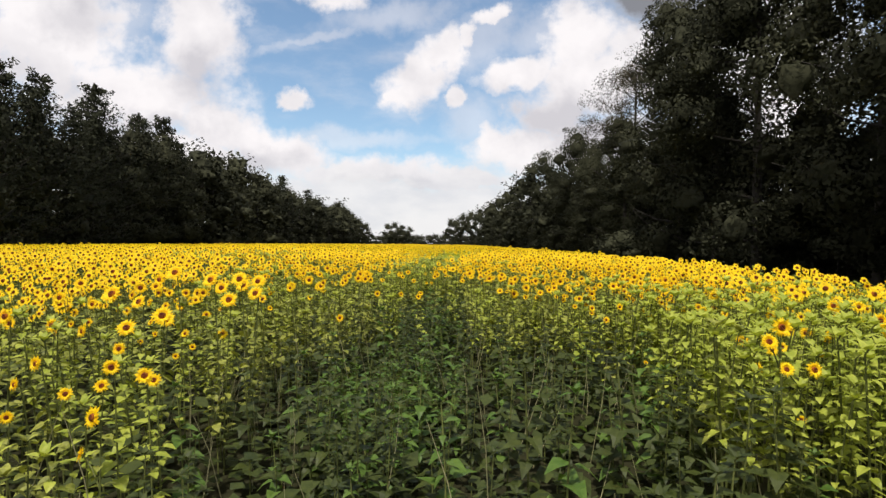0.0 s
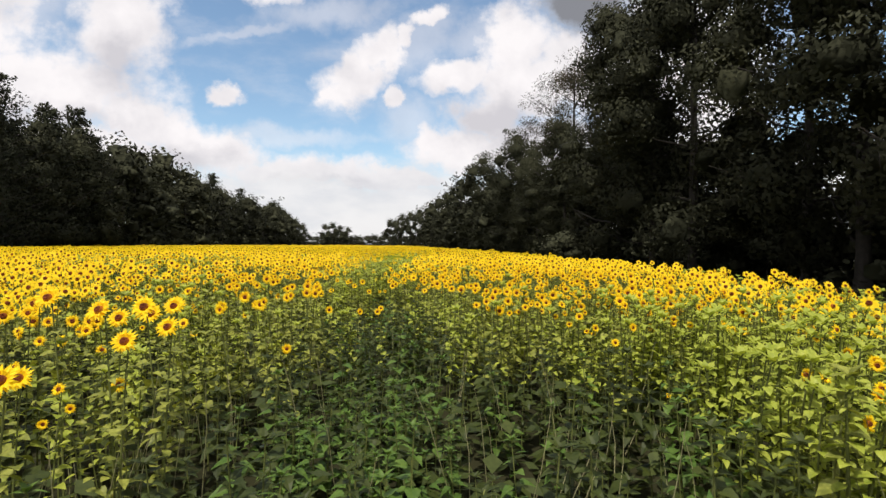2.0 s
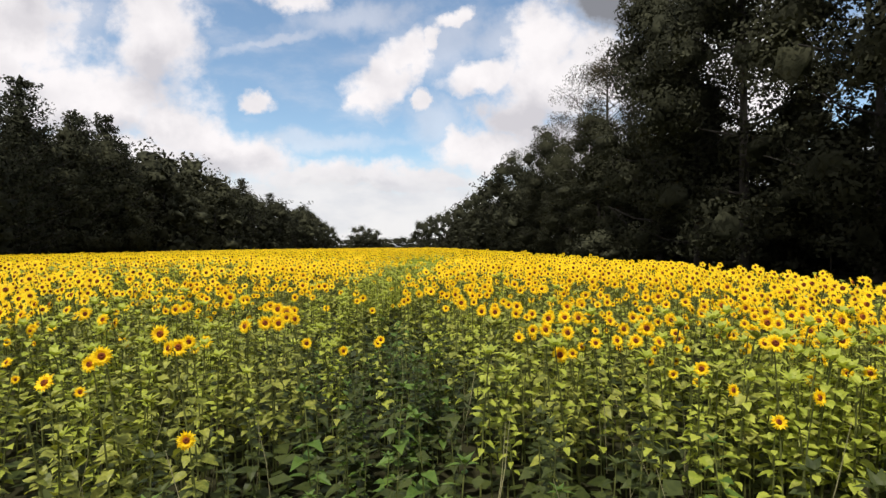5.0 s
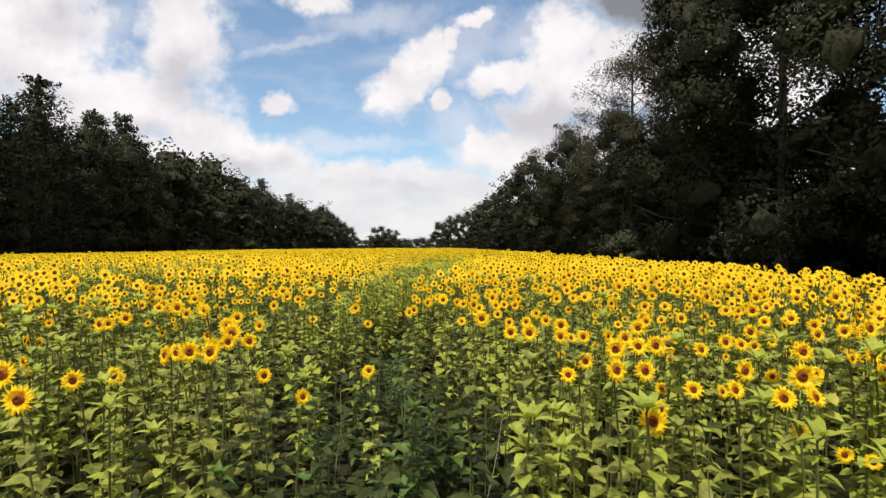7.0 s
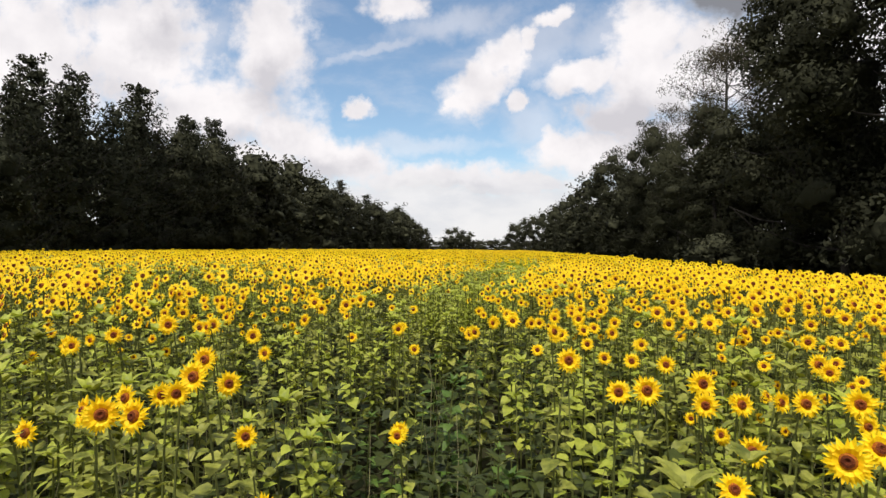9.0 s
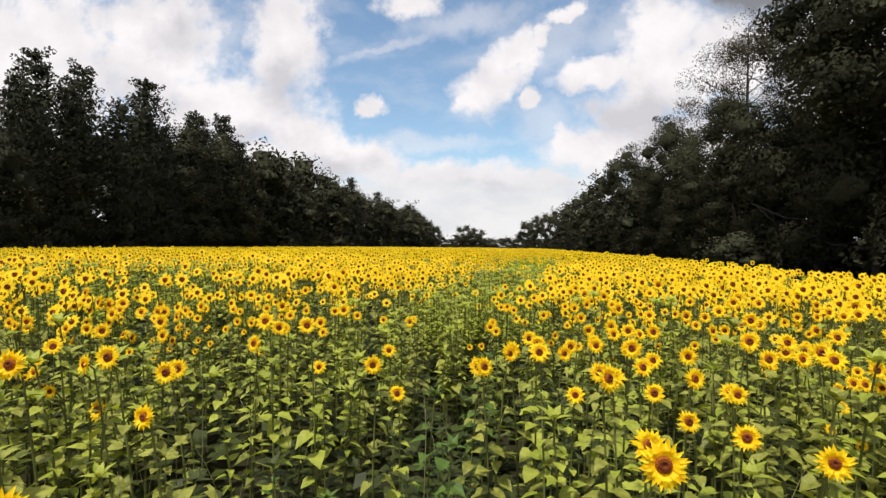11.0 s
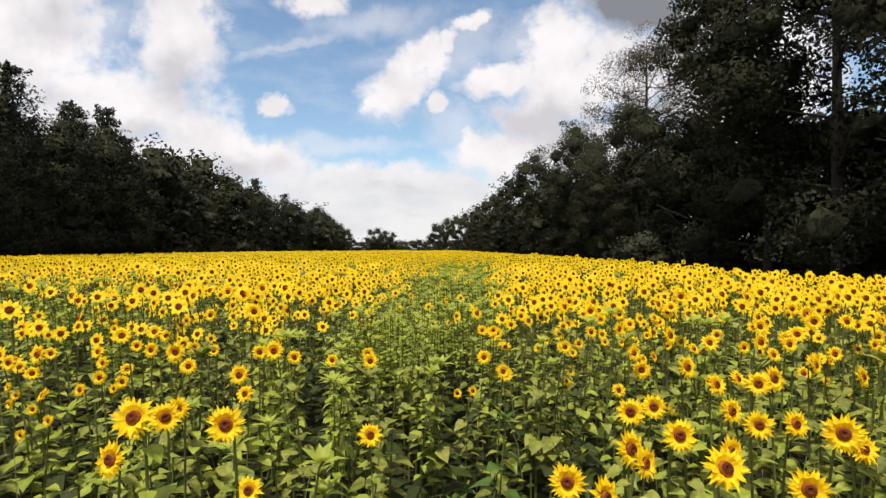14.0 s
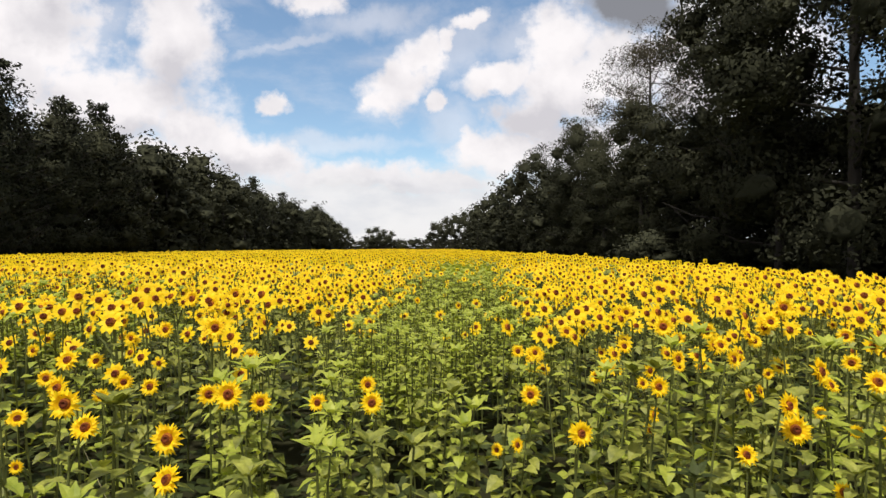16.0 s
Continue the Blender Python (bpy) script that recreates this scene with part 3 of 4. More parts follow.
plant_tree(RUSTY, 27.0, 75.0, 30.5, 26, 0.6, 1.0)
# the depth of the woods behind the front rows
for k in range(14):
    plant_tree(SMALL[k % 4], 35 + 2.5 * (k % 2), 14 + 4.6 * k, 10.0 if 3 < k < 9 else 16.5, 24, k * 1.3, 1.7, 2.0)
# woods on the left: pines and broadleaf trees mixed
y = 30.0
while y < 345:
    x = -37 - 13 * min(1, max(0, (y - 45) / 115)) + rng.uniform(-1.5, 1.5)
    h = 15.6 + 4.3 * min(1, max(0, (y - 44) / 44)) + 1.5 * min(1, max(0, (y - 130) / 60)) - 7.0 * max(0, (y - 270) / 75)
    if rng.random() < (0.92 if y < 62 else 0.4 if y < 82 else 0.0):
        plant_tree(rng.choice(PINES), x, y, h * rng.uniform(0.86, 1.0), 18.4)
    else:
        plant_tree(rng.choice(OAKS if y < 80 else SMALL), x, y, h * rng.uniform(0.86, 1.0), 25.0, wide=1.25)
    if y < 150:
        plant_tree(rng.choice(SMALL), x - rng.uniform(5, 8), y + 3, h * rng.uniform(0.85, 0.95), 25.6, wide=1.25)
    elif y < 300:
        plant_tree(SMALL[int(y) % 4], x - 7, y + 4, h * 0.86, 25.6, y, 1.7, 2.0)
    y += rng.uniform(4.2, 6.0) * (1 if y < 110 else 1.6)
for x, y, h in ((-37.2, 44.3, 16.7), (-37.5, 48.8, 17.0), (-38.6, 58.5, 18.9), (-39.8, 69.0, 18.3), (-40.7, 76.8, 19.6), (-50, 163.5, 22.4), (-50, 194, 21.2)):
    plant_tree(PINES[int(y) % 4], x, y, h + 0.7, 18.2, y)
for x, y, h in ((-42.4, 93, 19.0), (-45, 115.7, 21.4), (-47.5, 137, 20.6), (-50, 250, 22.2)):
    plant_tree(SMALL[int(y) % 4], x, y, h, 24.6, y, 1.25)
# undergrowth along both edges
y = 24.0
while y < 190:
    x = 26.5 + rng.uniform(-1.5, 1.5)
    plant_tree(rng.choice(SHRUBS), x, y, rng.uniform(2.6, 4.6), 4, wide=1.25)
    y += rng.uniform(3.0, 5.0) * (1 if y < 90 else 1.7)
y = 34.0
while y < 230:
    x = -39.5 - 13 * min(1, max(0, (y - 45) / 115)) + rng.uniform(-1.2, 1.2)
    plant_tree(rng.choice(SHRUBS), x, y, rng.uniform(3.2, 5.5), 4, wide=1.25)
    y += rng.uniform(3.2, 5.5) * (1 if y < 90 else 1.8)
for x, y, h in ((19.6, 57.0, 3.0), (20.4, 60.0, 3.6), (21.0, 63.5, 3.4)):
    plant_tree(rng.choice(SHRUBS), x, y, h, 4, wide=1.5)
# the clump and the low woods at the far end
for x, y, h in ((-64, 600, 24), (-56, 606, 26), (-47, 600, 23), (-39, 604, 21)):
    plant_tree(rng.choice(SMALL), x, y, h, 24, wide=1.5)
for x, h in ((-60, 17), (-52, 20), (-44, 16)):
    plant_tree(SMALL[h % 4], x, 596, h + 5, 24, x, 1.4, 5.0)
for k in range(30):
    plant_tree(rng.choice(SMALL), -150 + k * 7 + rng.uniform(-2, 2), 760 + rng.uniform(-20, 20), rng.uniform(20, 23), 24, wide=2.6, sink=8.0)

put_away([*OAKS, *AIRY, *SMALL, *PINES, *SHRUBS, RUSTY])

# ---------------------------------------------------------------- the sunflower field
FULL = [sunflower(100 + k, 1.5, heads=(1, 1, 2, 1, 3, 1, 1, 2)[k], slot=(1, 6, 1, 1, 6, 1, 6, 1)[k], radius=(0.066, 0.058, 0.062, 0.071, 0.057, 0.053, 0.063, 0.060)[k]) for k in range(8)]
LARGE = [sunflower(150 + k, 1.6, heads=1 + k, radius=0.080) for k in range(2)]
GREEN = [sunflower(200 + k, 1.25, leaves=(21, 21, 28, 20)[k], bloom=0, slot=(6, 1, 5, 7)[k], spread=(0.85, 1.0, 1.35, 1.5)[k], lobed=k > 1, low=(0.42, 0.36, 0.2, 0.15)[k]) for k in range(4)]
MID = [sunflower(300 + k, 1.5, heads=(1, 2, 2)[k], leaves=8, radius=0.076, detail=1) for k in range(3)]
MID_GREEN = [sunflower(320 + k, 1.5, leaves=20, bloom=0, detail=1, slot=6, spread=0.75, low=0.5) for k in range(2)]


def far_plant(seed, heads=1):
    """A plant far off: a pointed head, its disc and a few leaves."""
    r = random.Random(seed)
    p = Patch()
    for k in range(heads):
        m = aim((r.uniform(-0.12, 0.12) * k, -0.03, 1.5 - 0.12 * k), r.uniform(0, 25), r.uniform(-20, 20))
        n = 8
        v = [(0, 0, 0)] + [((0.076 if j % 2 else 0.060) * math.cos(j * math.pi / 4), (0.076 if j % 2 else 0.060) * math.sin(j * math.pi / 4), 0.0) for j in range(n)]
        p.add(turned(v, m), [(0, 1 + j, 1 + (j + 1) % n) for j in range(n)], 2)
        v = [(0.032 * math.cos(j * math.pi / 2.5), 0.032 * math.sin(j * math.pi / 2.5), 0.010) for j in range(5)]
        p.add(turned(v, m), [(0, 1, 2), (0, 2, 3), (0, 3, 4)], 3)
    for k in range(4):
        v, f = leaf_blade(r, 0.22, 0.16, 1)
        p.add(turned(v, Matrix.Translation((0, 0, 1.15 + 0.07 * k)) @ Matrix.Rotation(k * 2.4, 4, "Z") @ Matrix.Rotation(r.uniform(-0.5, 0.5), 4, "Y")), f, 1)
    return p.arrays()


FAR = [far_plant(400 + k, 1 + k % 2) for k in range(3)]


def distant_plant(seed):
    r = random.Random(seed)
    p, m = Patch(), aim((0, -0.03, 1.5 + r.uniform(-0.05, 0.05)), r.uniform(0, 25), r.uniform(-20, 20))
    v = [(0.080 * math.cos(j * math.pi / 3), 0.080 * math.sin(j * math.pi / 3), 0.0) for j in range(6)]
    p.add(turned(v, m), [(0, 1, 2), (0, 2, 3), (0, 3, 4), (0, 4, 5)], 2)
    v = [(0.042 * math.cos(j * math.pi / 2), 0.042 * math.sin(j * math.pi / 2), 0.012) for j in range(4)]
    p.add(turned(v, m), [(0, 1, 2), (0, 2, 3)], 3)
    v, f = leaf_blade(r, 0.30, 0.22, 1)
    p.add(turned(v, Matrix.Translation((0, 0, 1.3)) @ Matrix.Rotation(r.uniform(0, 6.28), 4, "Z")), f, 1)
    return p.arrays()


DISTANT = [distant_plant(500 + k) for k in range(3)]
_green = Patch()
for k in range(8):
    _v, _f = leaf_blade(random.Random(k), 0.20, 0.14, 1)
    _green.add(turned(_v, Matrix.Translation((0, 0, 0.95 + 0.06 * k)) @ Matrix.Rotation(k * 2.4, 4, "Z") @ Matrix.Rotation(0.5 - 0.15 * k, 4, "Y")), _f, 6)
far_green = _green.arrays()


def lane_share(x, y):
    """The strip of tall green plants that runs ahead through the blooms."""
    lane_x = -0.95 + 0.095 * np.clip(y - 13.5, -8, 25)
    return np.exp(-((x - lane_x) / (0.95 + 0.030 * np.clip(y - 12, 0, 16))) ** 4) * np.clip((38 - y) / 8, 0, 1)


def weed_zone(x, y):
    """The weedy strip where the walk begins, running on as a narrow, thin-grown gap, with uneven edges."""
    xs = x + 0.35 * np.sin(1.9 * y) + 0.18 * np.sin(5.3 * y + x)
    return ((y < 7.2) & (xs > -1.8) & (xs < 2.2)) | ((y >= 7.2) & (y < 13.2) & (xs > -1.25) & (xs < 0.65 - 0.1 * np.clip(y - 9, 0, 4)))


def bloom_share(x, y):
    """How much of the crop is in flower: hardly any in the lane ahead and in the weedy patch where the walk begins."""
    lane = lane_share(x, y)
    dark = np.exp(-((x + 6.4) / 2.4) ** 4 - ((y - 17.2) / 2.5) ** 4)
    share = 0.98 - 0.90 * lane - 0.9 * dark
    share = np.where((x > 3.4) & (y < 9.3), 0.6, share)
    front = (y < 14.2) & (x > -2.3) & (x < 1.7)
    share = np.where((y > 7.4) & (x > 1.7), 1.0, share)
    share = np.where(front, np.where(x > 0.1, 0.45, 0.07), share)
    share = np.where((x < -1.6) & (y < 6.2), 0.28, share)
    share = np.where((x > 5.5) & (y < 10), 0.3, share)
    share = np.where(x > 8.3 + 0.5 * np.sin(y * 0.7) + 0.012 * y, 0.03, share)
    share = np.where((y < 7.4) & (x > -1.7) & (x < 4.2), np.where(x > 2.2, 0.4, 0.0), share)
    share = np.where(weed_zone(x, y), 0.0, share)
    return np.clip(np.where((y < 11.5) & (y > 7.4) & (x < -2.3) & (x > -4.5), 0.14, share), 0, 1)


def field_places(seed, density, x0, x1, y0, y1):
    r = np.random.default_rng(seed)
    n = int((x1 - x0) * (y1 - y0) * density)
    return r, r.uniform(x0, x1, n), r.uniform(y0, y1, n)


def from_path(x, y):
    return np.hypot(x + 0.2, y - np.clip(y, 0.0, 10.5))


def stature(x, y):
    """The crop stands taller further in, lower in the green lane and on the fringe beside the woods."""
    deep = np.clip((y - 8) / 7, 0, 1)
    side = np.clip((-x - 2.5) / 3, 0, 1)
    return 1.0 + 0.09 * deep + 0.06 * side * np.clip((y - 5) / 5, 0, 1) - 0.12 * lane_share(x, y) - 0.2 * np.clip((x - 8.2) / 1.2, 0, 1)


def rows_for(r, x, y, kinds, low=0.88, high=1.1):
    which = r.integers(0, kinds, len(x))
    tall = np.where(r.random(len(x)) < 0.05, r.uniform(1.03, 1.07, len(x)), 1.0)
    data = np.c_[x, y, ground_height(x, y), r.normal(0, 0.28, len(x)), r.uniform(low, high, len(x)) * stature(x, y) * tall, r.choice([-1.0, 1.0], len(x))]
    return [data[which == k] for k in range(kinds)]


def grow(name, seed, density, box, inner, outer, bloomers, greens, label):
    r, x, y = field_places(seed, density, *box)
    d = from_path(x, y)
    keep = (d >= inner) & (d < outer) & (y > 0.6) & (y > np.abs(x) * 0.75 - 2.2) & (x < 10.2 + 0.6 * np.sin(y * 0.7) + 0.012 * y)
    x, y = x[keep], y[keep]
    open_ = r.random(len(x)) < bloom_share(x, y)
    more = np.flatnonzero(~open_ & (lane_share(x, y) > 0.4))
    x, y, open_ = np.r_[x, x[more] + 0.17], np.r_[y, y[more] + 0.11], np.r_[open_, open_[more]]
    scatter(name, [*bloomers, *greens], rows_for(r, x[open_], y[open_], len(bloomers)) + rows_for(r, x[~open_], y[~open_], len(greens), 0.88, 1.08), label, "sunflowers")


full, green = [p.joined() for p in FULL], [p.joined() for p in GREEN]
large = [p.joined() for p in LARGE]
mid, mid_green = [p.joined() for p in MID], [p.joined() for p in MID_GREEN]


def plant_thing(plant, name, label, group):
    """One plant as a thing with its stem, leaves and flower heads as parts."""
    base = tagged(new(name), label, "sunflower" if name == "sunflower" else "plant", group)
    made = []
    for part_name, part_label, (v, f, m), under in plant.pieces:
        slots = sorted(set(m.tolist()))
        me = mesh_from(part_name, v, f, [MATS[k] for k in slots], np.searchsorted(slots, m))
        ob = new(part_name, me)
        ob.parent = made[under] if under is not None else base
        if part_label:
            tagged(ob, part_label)
        made.append(ob)
    return base


GROUP = "sunflowers along the front of the field"
kinds = {}
for k, p in enumerate(FULL):
    n = sum(q[0] == "flower_head" for q in p.pieces)
    kinds["full", k] = (p, plant_thing(p, "sunflower", ("sunflower with one open yellow head on a leafy stem", "branching sunflower with two yellow heads on a leafy stem", "branching sunflower with three yellow heads on leafy stems")[n - 1], GROUP))
for k, p in enumerate(LARGE):
    kinds["large", k] = (p, plant_thing(p, "sunflower", "tall sunflower with a large yellow head and dark disc", GROUP))
for k, p in enumerate(GREEN):
    kinds["green", k] = (p, plant_thing(p, "sunflower" if k < 2 else "weed", "young sunflower plant without a flower, all green leaves" if k < 2 else "broad-leaved green weed growing among the sunflowers", GROUP if k < 2 else "weeds among the sunflowers"))


def stand(kind, x, y, turn, scale, flip):
    m = Matrix.Translation((x, y, float(ground_height(x, y)))) @ Matrix.Rotation(turn, 4, "Z") @ Matrix.Diagonal((scale * flip, scale, scale, 1))
    copy_thing(kinds[kind][1], m)


# heads at their own places: x, y and the height of the bloom, stretch by stretch
BLOOMS_START = [
    (-2.53, 3.10, 1.09), (-2.43, 3.20, 1.38), (-1.98, 3.20, 1.36), (-1.78, 3.20, 1.31), (-2.60, 3.25, 1.24), (-2.40, 3.40, 1.14),
    (-2.20, 3.45, 1.18), (-1.90, 3.52, 1.20), (2.43, 3.60, 0.92), (-2.30, 3.80, 1.35), (-2.70, 4.00, 1.44), (-2.10, 4.00, 1.56),
    (-2.40, 4.05, 1.46), (2.42, 4.09, 1.15), (-2.60, 4.20, 1.70), (2.60, 4.20, 1.27), (2.79, 4.37, 1.26), (-2.29, 4.42, 1.47),
    (-3.30, 4.50, 1.41), (3.00, 4.60, 1.35), (-1.90, 4.74, 1.60), (-2.80, 4.91, 1.56), (2.80, 4.98, 1.20), (3.45, 5.05, 1.26),
    (-2.21, 5.08, 1.75), (-1.81, 5.15, 1.62), (-1.99, 5.22, 1.75), (3.53, 5.38, 1.27), (-2.74, 5.45, 1.80), (-2.05, 5.48, 1.67),
]
BLOOMS_EARLY = [
    (-2.29, 5.51, 1.64), (-2.05, 5.90, 1.68), (2.32, 6.05, 0.75), (-2.10, 6.09, 1.67), (2.12, 6.36, 1.35), (3.05, 6.41, 0.84),
    (3.30, 6.43, 0.87), (-1.26, 6.51, 1.19), (2.01, 6.52, 1.17), (3.55, 6.68, 1.23), (1.91, 6.79, 1.28), (2.80, 6.79, 1.36),
    (1.78, 6.91, 1.39), (-1.99, 6.93, 1.52), (-1.58, 7.05, 1.58), (-2.03, 7.12, 1.53), (3.31, 7.14, 1.44), (0.99, 7.35, 1.41),
    (-1.73, 7.53, 1.50), (2.14, 7.61, 1.11), (-1.94, 7.71, 1.57), (3.44, 7.71, 1.47), (1.22, 7.80, 1.32), (2.31, 7.82, 1.03),
    (1.01, 7.84, 1.51), (3.53, 7.86, 1.46), (1.46, 7.95, 1.37), (-0.64, 8.11, 1.33), (1.11, 8.12, 1.56), (2.05, 8.14, 1.26),
]
BLOOMS_MIDDLE = [
    (1.28, 8.14, 1.43), (-1.92, 8.16, 1.43), (2.23, 8.20, 1.51), (2.32, 8.25, 1.33), (-1.32, 8.25, 1.56), (-1.21, 8.28, 1.55),
    (1.30, 8.29, 1.54), (0.90, 8.36, 1.36), (-1.54, 8.43, 1.51), (1.48, 8.47, 1.51), (-1.20, 8.51, 1.57), (1.40, 8.54, 1.61),
    (1.81, 8.55, 1.46), (-1.93, 8.56, 1.36), (1.63, 8.61, 1.49), (-1.34, 8.62, 1.53), (1.10, 8.69, 1.37), (-1.24, 8.70, 1.59),
    (-2.92, 8.72, 1.56), (0.96, 8.78, 1.52), (-1.66, 8.82, 1.45), (0.63, 8.87, 1.54), (1.14, 8.88, 1.50), (0.99, 8.90, 1.58),
    (-1.10, 8.90, 1.26), (-1.23, 8.98, 1.49), (-0.38, 9.00, 1.26), (2.23, 9.01, 1.42), (1.36, 9.01, 1.48), (0.79, 9.03, 1.51),
]
BLOOMS_LATER = [
    (-1.42, 9.09, 1.58), (1.04, 9.09, 1.53), (1.54, 9.15, 1.44), (3.30, 9.16, 1.28), (-3.85, 9.20, 1.67), (-0.43, 9.32, 1.17),
    (0.47, 9.32, 1.58), (-2.48, 9.42, 1.57), (-2.62, 9.54, 1.55), (1.87, 9.55, 1.50), (1.03, 9.56, 1.52), (2.17, 9.57, 1.52),
    (0.51, 9.65, 1.51), (-1.39, 9.72, 1.49), (-2.15, 9.86, 1.64), (0.93, 9.93, 1.46), (-2.70, 10.04, 1.53), (-2.04, 10.15, 1.58),
    (-2.05, 10.24, 1.33), (0.82, 10.25, 1.41), (0.48, 10.28, 1.58), (2.79, 10.34, 1.62), (-2.17, 10.45, 1.55), (0.91, 10.46, 1.55),
    (-1.87, 10.52, 1.46), (0.75, 10.55, 1.45), (1.15, 10.58, 1.45), (0.56, 10.59, 1.51), (-0.70, 10.59, 1.53), (4.75, 10.69, 1.38),
]
BLOOMS_LATE = [
    (-0.59, 10.70, 1.35), (1.17, 10.72, 1.42), (-2.00, 10.81, 1.41), (-2.52, 10.84, 1.47), (0.40, 10.85, 1.34), (1.73, 10.85, 1.58),
    (0.20, 10.87, 1.57), (0.77, 10.89, 1.50), (1.03, 10.94, 1.56), (-0.12, 10.95, 1.46), (0.03, 11.02, 1.53), (0.56, 11.03, 1.43),
    (-1.27, 11.07, 1.66), (-1.58, 11.12, 1.67), (0.36, 11.12, 1.52), (0.20, 11.14, 1.57), (0.77, 11.15, 1.56), (0.04, 11.16, 1.52),
    (-0.17, 11.17, 1.41), (-1.71, 11.22, 1.50), (0.91, 11.24, 1.47), (3.03, 11.28, 1.70), (0.58, 11.31, 1.54), (-4.02, 11.33, 1.79),
    (-1.30, 11.36, 1.32), (-1.61, 11.38, 1.59), (0.80, 11.43, 1.50), (0.16, 11.46, 1.55), (1.80, 11.50, 1.50), (0.59, 11.51, 1.53),
]
BLOOMS_LAST = [
    (-1.71, 11.69, 1.53), (-0.90, 11.77, 1.37), (0.87, 11.77, 1.57), (1.10, 12.01, 1.53), (0.49, 12.01, 1.40), (0.81, 12.02, 1.50),
    (1.84, 12.12, 1.62), (1.75, 12.24, 1.47), (-3.94, 12.27, 1.72), (1.99, 12.33, 1.56), (0.86, 12.42, 1.50), (-1.70, 12.50, 1.37),
    (1.71, 12.54, 1.47), (0.64, 12.65, 1.54), (-0.17, 12.70, 1.43), (0.72, 12.72, 1.42), (0.93, 12.74, 1.15), (-1.83, 12.77, 1.42),
    (-0.12, 12.90, 1.36), (0.65, 12.94, 1.23), (1.02, 12.98, 1.59), (1.31, 13.00, 1.53), (-1.70, 13.08, 1.51), (-1.59, 13.19, 1.44),
    (-1.84, 13.20, 1.48), (0.76, 13.23, 1.60), (-1.36, 13.41, 1.37), (-1.08, 13.45, 1.35), (-2.73, 13.46, 1.46), (-3.53, 13.54, 1.43),
]
BLOOMS_FAR = [
    (-0.19, 13.62, 1.33), (-2.79, 13.63, 1.57), (-2.49, 13.64, 1.44), (0.69, 13.67, 1.51), (-3.26, 13.68, 1.41), (-3.00, 13.76, 1.44),
    (-2.97, 14.18, 1.45), (-0.04, 14.22, 1.45), (0.87, 14.25, 1.61), (-0.04, 14.32, 1.42), (0.66, 14.43, 1.44), (-3.60, 14.49, 1.47),
    (0.29, 14.64, 1.52), (-3.00, 14.65, 1.52), (0.83, 14.82, 1.64), (0.34, 14.85, 1.49), (2.16, 14.91, 1.66), (-2.88, 14.93, 1.54),
    (-2.63, 15.21, 1.71), (-2.89, 15.44, 1.74), (-2.53, 15.52, 1.77), (-2.11, 16.62, 1.62), (-0.91, 17.99, 1.44), (-0.33, 18.11, 1.35),
    (-7.94, 21.53, 1.76),
]

rng = random.Random(11)
taken = []
for x, y, z in BLOOMS_START + BLOOMS_EARLY + BLOOMS_MIDDLE + BLOOMS_LATER + BLOOMS_LATE + BLOOMS_LAST + BLOOMS_FAR:
    singles = [k for k in kinds if (k[0] == "large") == (y < 6.4 and x < -1.6 and z > 1.45) and k[0] != "green"]
    singles = [k for k in singles if sum(q[0] == "flower_head" for q in kinds[k][0].pieces) == 1]
    kind = rng.choice(singles)
    head = kinds[kind][0].head
    scale, turn, flip = (z - float(ground_height(x, y))) / head.z, rng.uniform(-0.3, 0.3), rng.choice((-1, 1))
    hx, hy = head.x * scale * flip, head.y * scale
    bx, by = x - (math.cos(turn) * hx - math.sin(turn) * hy), y - (math.sin(turn) * hx + math.cos(turn) * hy)
    stand(kind, bx, by, turn, scale, flip)
    taken.append((bx, by))

# the plants round them: the closest to the walk singly, the rest as one stand
r, x, y = field_places(1, 16.0, -8.5, 8.5, 0.6, 18)
d = from_path(x, y)
keep = (d < 4.3) & (y > np.abs(x) * 0.75 - 1.8) & (r.random(len(x)) < np.where(weed_zone(x, y), np.where(y < 4.5, 0.62, 0.46), np.where(x > 1.6, 1.0, np.where((x < -1.2) & (y < 5.2), 0.34, 0.76))))
x, y, d = x[keep], y[keep], d[keep]
spots = np.array(taken)
clear = np.array([np.min(np.hypot(spots[:, 0] - a, spots[:, 1] - b)) > 0.16 for a, b in zip(x, y)])
x, y, d = x[clear], y[clear], d[clear]
open_ = r.random(len(x)) < bloom_share(x, y)
open_ &= r.random(len(x)) < np.clip((d - 1.0) / 2.6, np.where((x > 1.2) & (y > 7), 0.5, 0.12), 1.0)
big = open_ & (x < -1.7) & (y < 7.5) & (r.random(len(x)) < 0.3)
order = np.argsort(np.where(y < 3.0, 9, d))
single = np.zeros(len(x), bool)
single[order[:66]] = True
for k in np.flatnonzero(single):
    weed = not open_[k] and bool(weed_zone(x[k], y[k]))
    kind = ("green", 3 if rng.random() < 0.3 else 2) if weed else ("large", rng.randrange(len(LARGE))) if big[k] else ("full", rng.randrange(len(FULL))) if open_[k] else ("green", 0 if x[k] > 2.2 else rng.randrange(2))
    tall = rng.uniform(0.78, 1.06) if open_[k] else rng.uniform(0.55, 0.98) if weed else rng.uniform(0.9, 1.22)
    stand(kind, float(x[k]), float(y[k]), rng.gauss(0, 0.3) if open_[k] else rng.uniform(0, 6.28), tall, rng.choice((-1, 1)))
put_away([base for _, base in kinds.values()])
rest = ~single
weedy = ~open_ & weed_zone(x, y)
side = rest & ~open_ & ~weedy & (x > 2.2) & (y < 9)
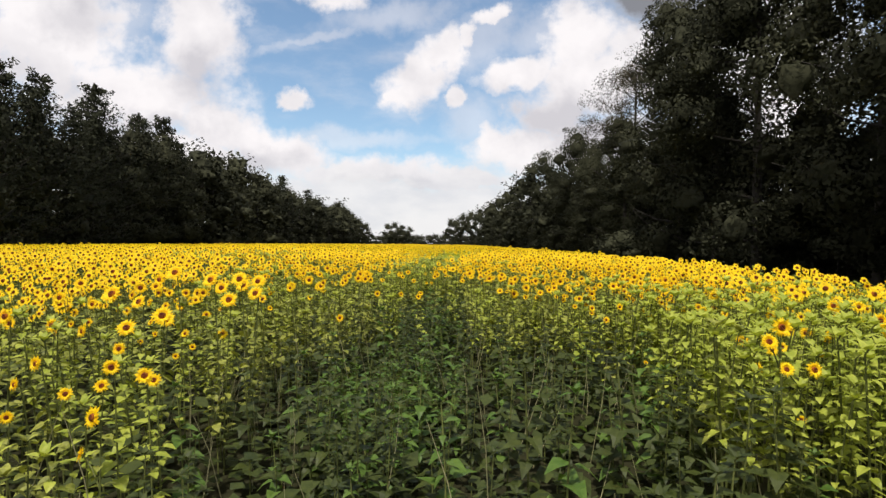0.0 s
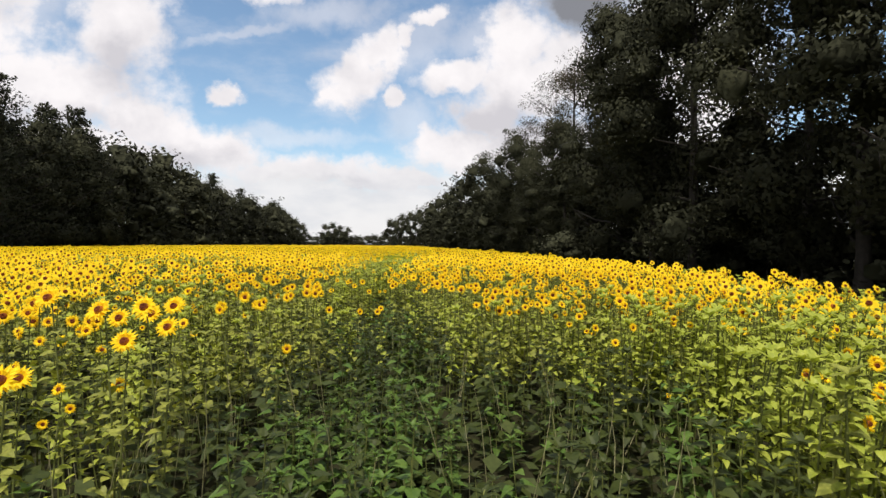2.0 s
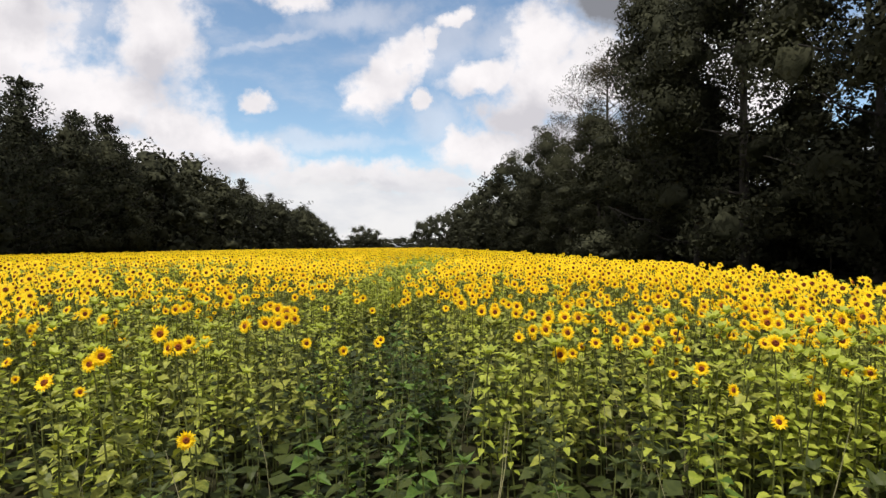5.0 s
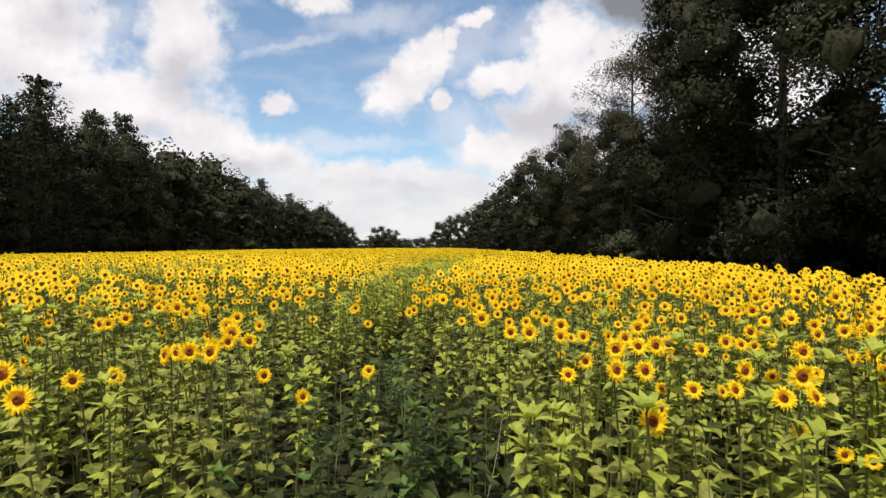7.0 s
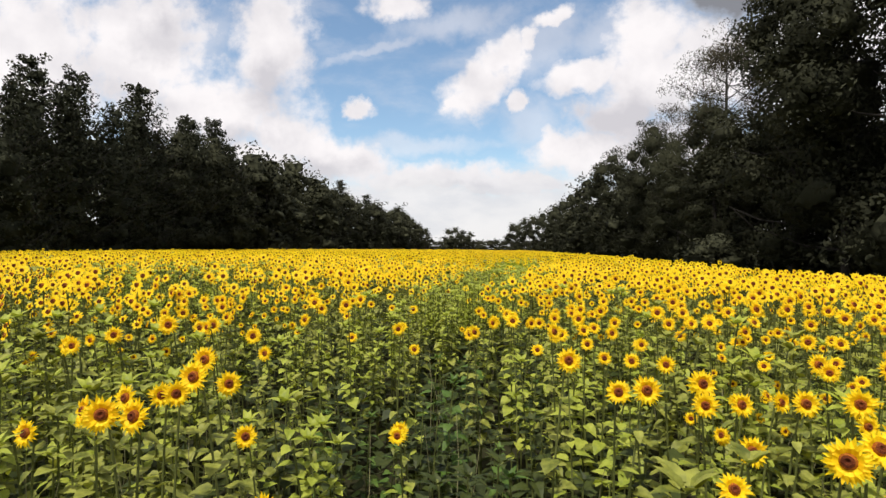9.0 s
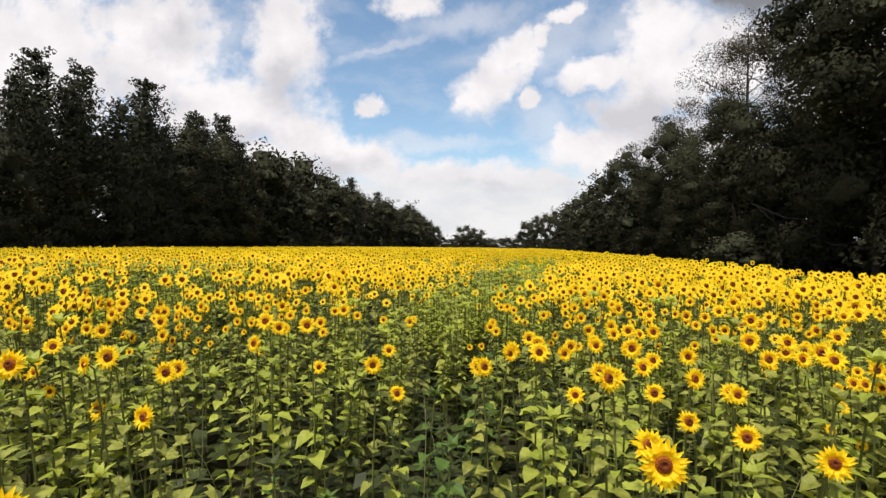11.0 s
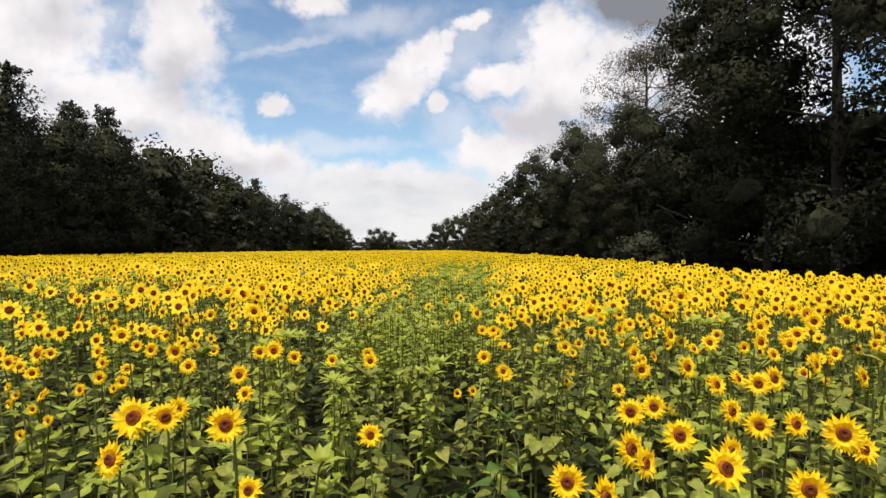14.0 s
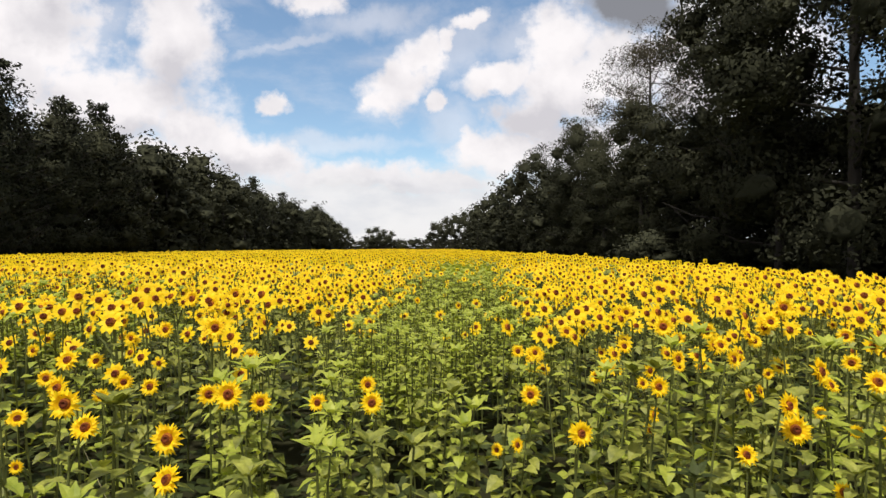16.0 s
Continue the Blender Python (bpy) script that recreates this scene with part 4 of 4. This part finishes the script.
tall_green = rows_for(r, x[rest & ~open_ & ~weedy & ~side], y[rest & ~open_ & ~weedy & ~side], 2, 0.92, 1.26)
# a thicker growth of fresh green plants beside the weedy patch
_, sx, sy = field_places(8, 14.0, 1.9, 5.6, 1.2, 8.5)
inside = (sy > sx * 0.75 - 1.8) & ~weed_zone(sx, sy)
side_green = np.r_[rows_for(r, x[side], y[side], 1, 1.0, 1.28)[0], rows_for(r, sx[inside], sy[inside], 1, 0.95, 1.25)[0]]
low_weeds = rows_for(r, x[rest & weedy], y[rest & weedy], 2, 0.62, 1.04)
# a clump of broad-leaved weeds in the middle of the weedy strip
patch = np.random.default_rng(44)
clump_x, clump_y = patch.normal(-0.65, 0.55, 46), patch.normal(5.6, 0.8, 46)
clump = rows_for(patch, clump_x, clump_y, 1, 0.5, 0.8)[0]
scatter("sunflower_stand", [*full, *large, *green],
        rows_for(r, x[rest & open_ & ~big], y[rest & open_ & ~big], len(full), 0.76, 1.08)
        + rows_for(r, x[rest & big], y[rest & big], len(large), 0.85, 1.08)
        + [np.r_[tall_green[0], side_green], tall_green[1]]
        + [low_weeds[0], np.r_[low_weeds[1][: len(low_weeds[1]) // 3], clump]],
        "dense stand of yellow sunflowers with green leaves", "sunflowers")
grow("sunflower_crop", 2, 11.0, (-24, 12, 0, 34), 4.3, 15, mid, mid_green, "dense crop of yellow sunflowers facing the same way")
grow("far_sunflowers", 3, 7.2, (-42, 13, 0, 66), 15, 50, FAR, [far_green], "far sunflowers in a dense yellow crop")
grow("distant_sunflowers", 4, 2.6, (-50, 14, 58, 130), 50, 300, DISTANT, [far_green], "distant sunflowers merging into a yellow band")

# pale dry stalks leaning among the plants
r = random.Random(21)
straw = Patch()
for k in range(240):
    x, y = r.uniform(-2.8, 3.4), r.uniform(1.6, 14.0)
    l, w, tip = r.uniform(0.35, 1.0), r.uniform(0, 6.28), r.uniform(0.05, 0.45)
    z = float(ground_height(x, y)) + r.uniform(0.0, 0.35)
    p0 = Vector((x, y, z))
    p2 = p0 + Vector((math.cos(w) * tip * l, math.sin(w) * tip * l, l))
    straw.add(*tube([p0, p0.lerp(p2, 0.6) + Vector((0.02, 0, 0.02)), p2], [0.004, 0.003, 0.0015], 3))
v, f, m = straw.arrays()
tagged(new("dry_stalks", mesh_from("dry_stalks", v, f, [STRAW])), "thin pale dry stalks leaning among the sunflowers", "dry stalks", kind="stuff")

# low leaves that fill the gaps between the stems, the gaps' shade in their colour
def undergrowth(name, seed, density, box, inner, outer, size):
    g = np.random.default_rng(seed)
    n = int((box[1] - box[0]) * (box[3] - box[2]) * density)
    x, y = g.uniform(box[0], box[1], n), g.uniform(box[2], box[3], n)
    d = from_path(x, y)
    keep = (d >= inner) & (d < outer) & (y > np.abs(x) * 0.75 - 1.8) & (x < 10.5) & ~(weed_zone(x, y) & (g.random(n) < 0.15))
    x, y = x[keep], y[keep]
    n = len(x)
    z = ground_height(x, y) + g.uniform(0.05, 0.80, n) * g.uniform(0.4, 1.0, n)
    c = np.c_[x, y, z]
    w = g.uniform(0, 2 * math.pi, n)
    l = size * g.uniform(0.6, 1.3, n)
    along = np.c_[np.cos(w) * l, np.sin(w) * l, g.uniform(-0.6, 0.3, n) * l]
    across = np.c_[-np.sin(w) * l * 0.36, np.cos(w) * l * 0.36, g.uniform(-0.15, 0.15, n) * l]
    mid_ = c + along * 0.4
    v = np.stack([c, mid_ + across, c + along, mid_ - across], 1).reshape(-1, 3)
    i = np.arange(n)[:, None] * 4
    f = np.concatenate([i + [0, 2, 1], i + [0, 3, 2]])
    tagged(new(name, mesh_from(name, v, f, [WEED])), "green undergrowth coloured extra dark for the shade between the sunflower stems", "undergrowth", kind="stuff")


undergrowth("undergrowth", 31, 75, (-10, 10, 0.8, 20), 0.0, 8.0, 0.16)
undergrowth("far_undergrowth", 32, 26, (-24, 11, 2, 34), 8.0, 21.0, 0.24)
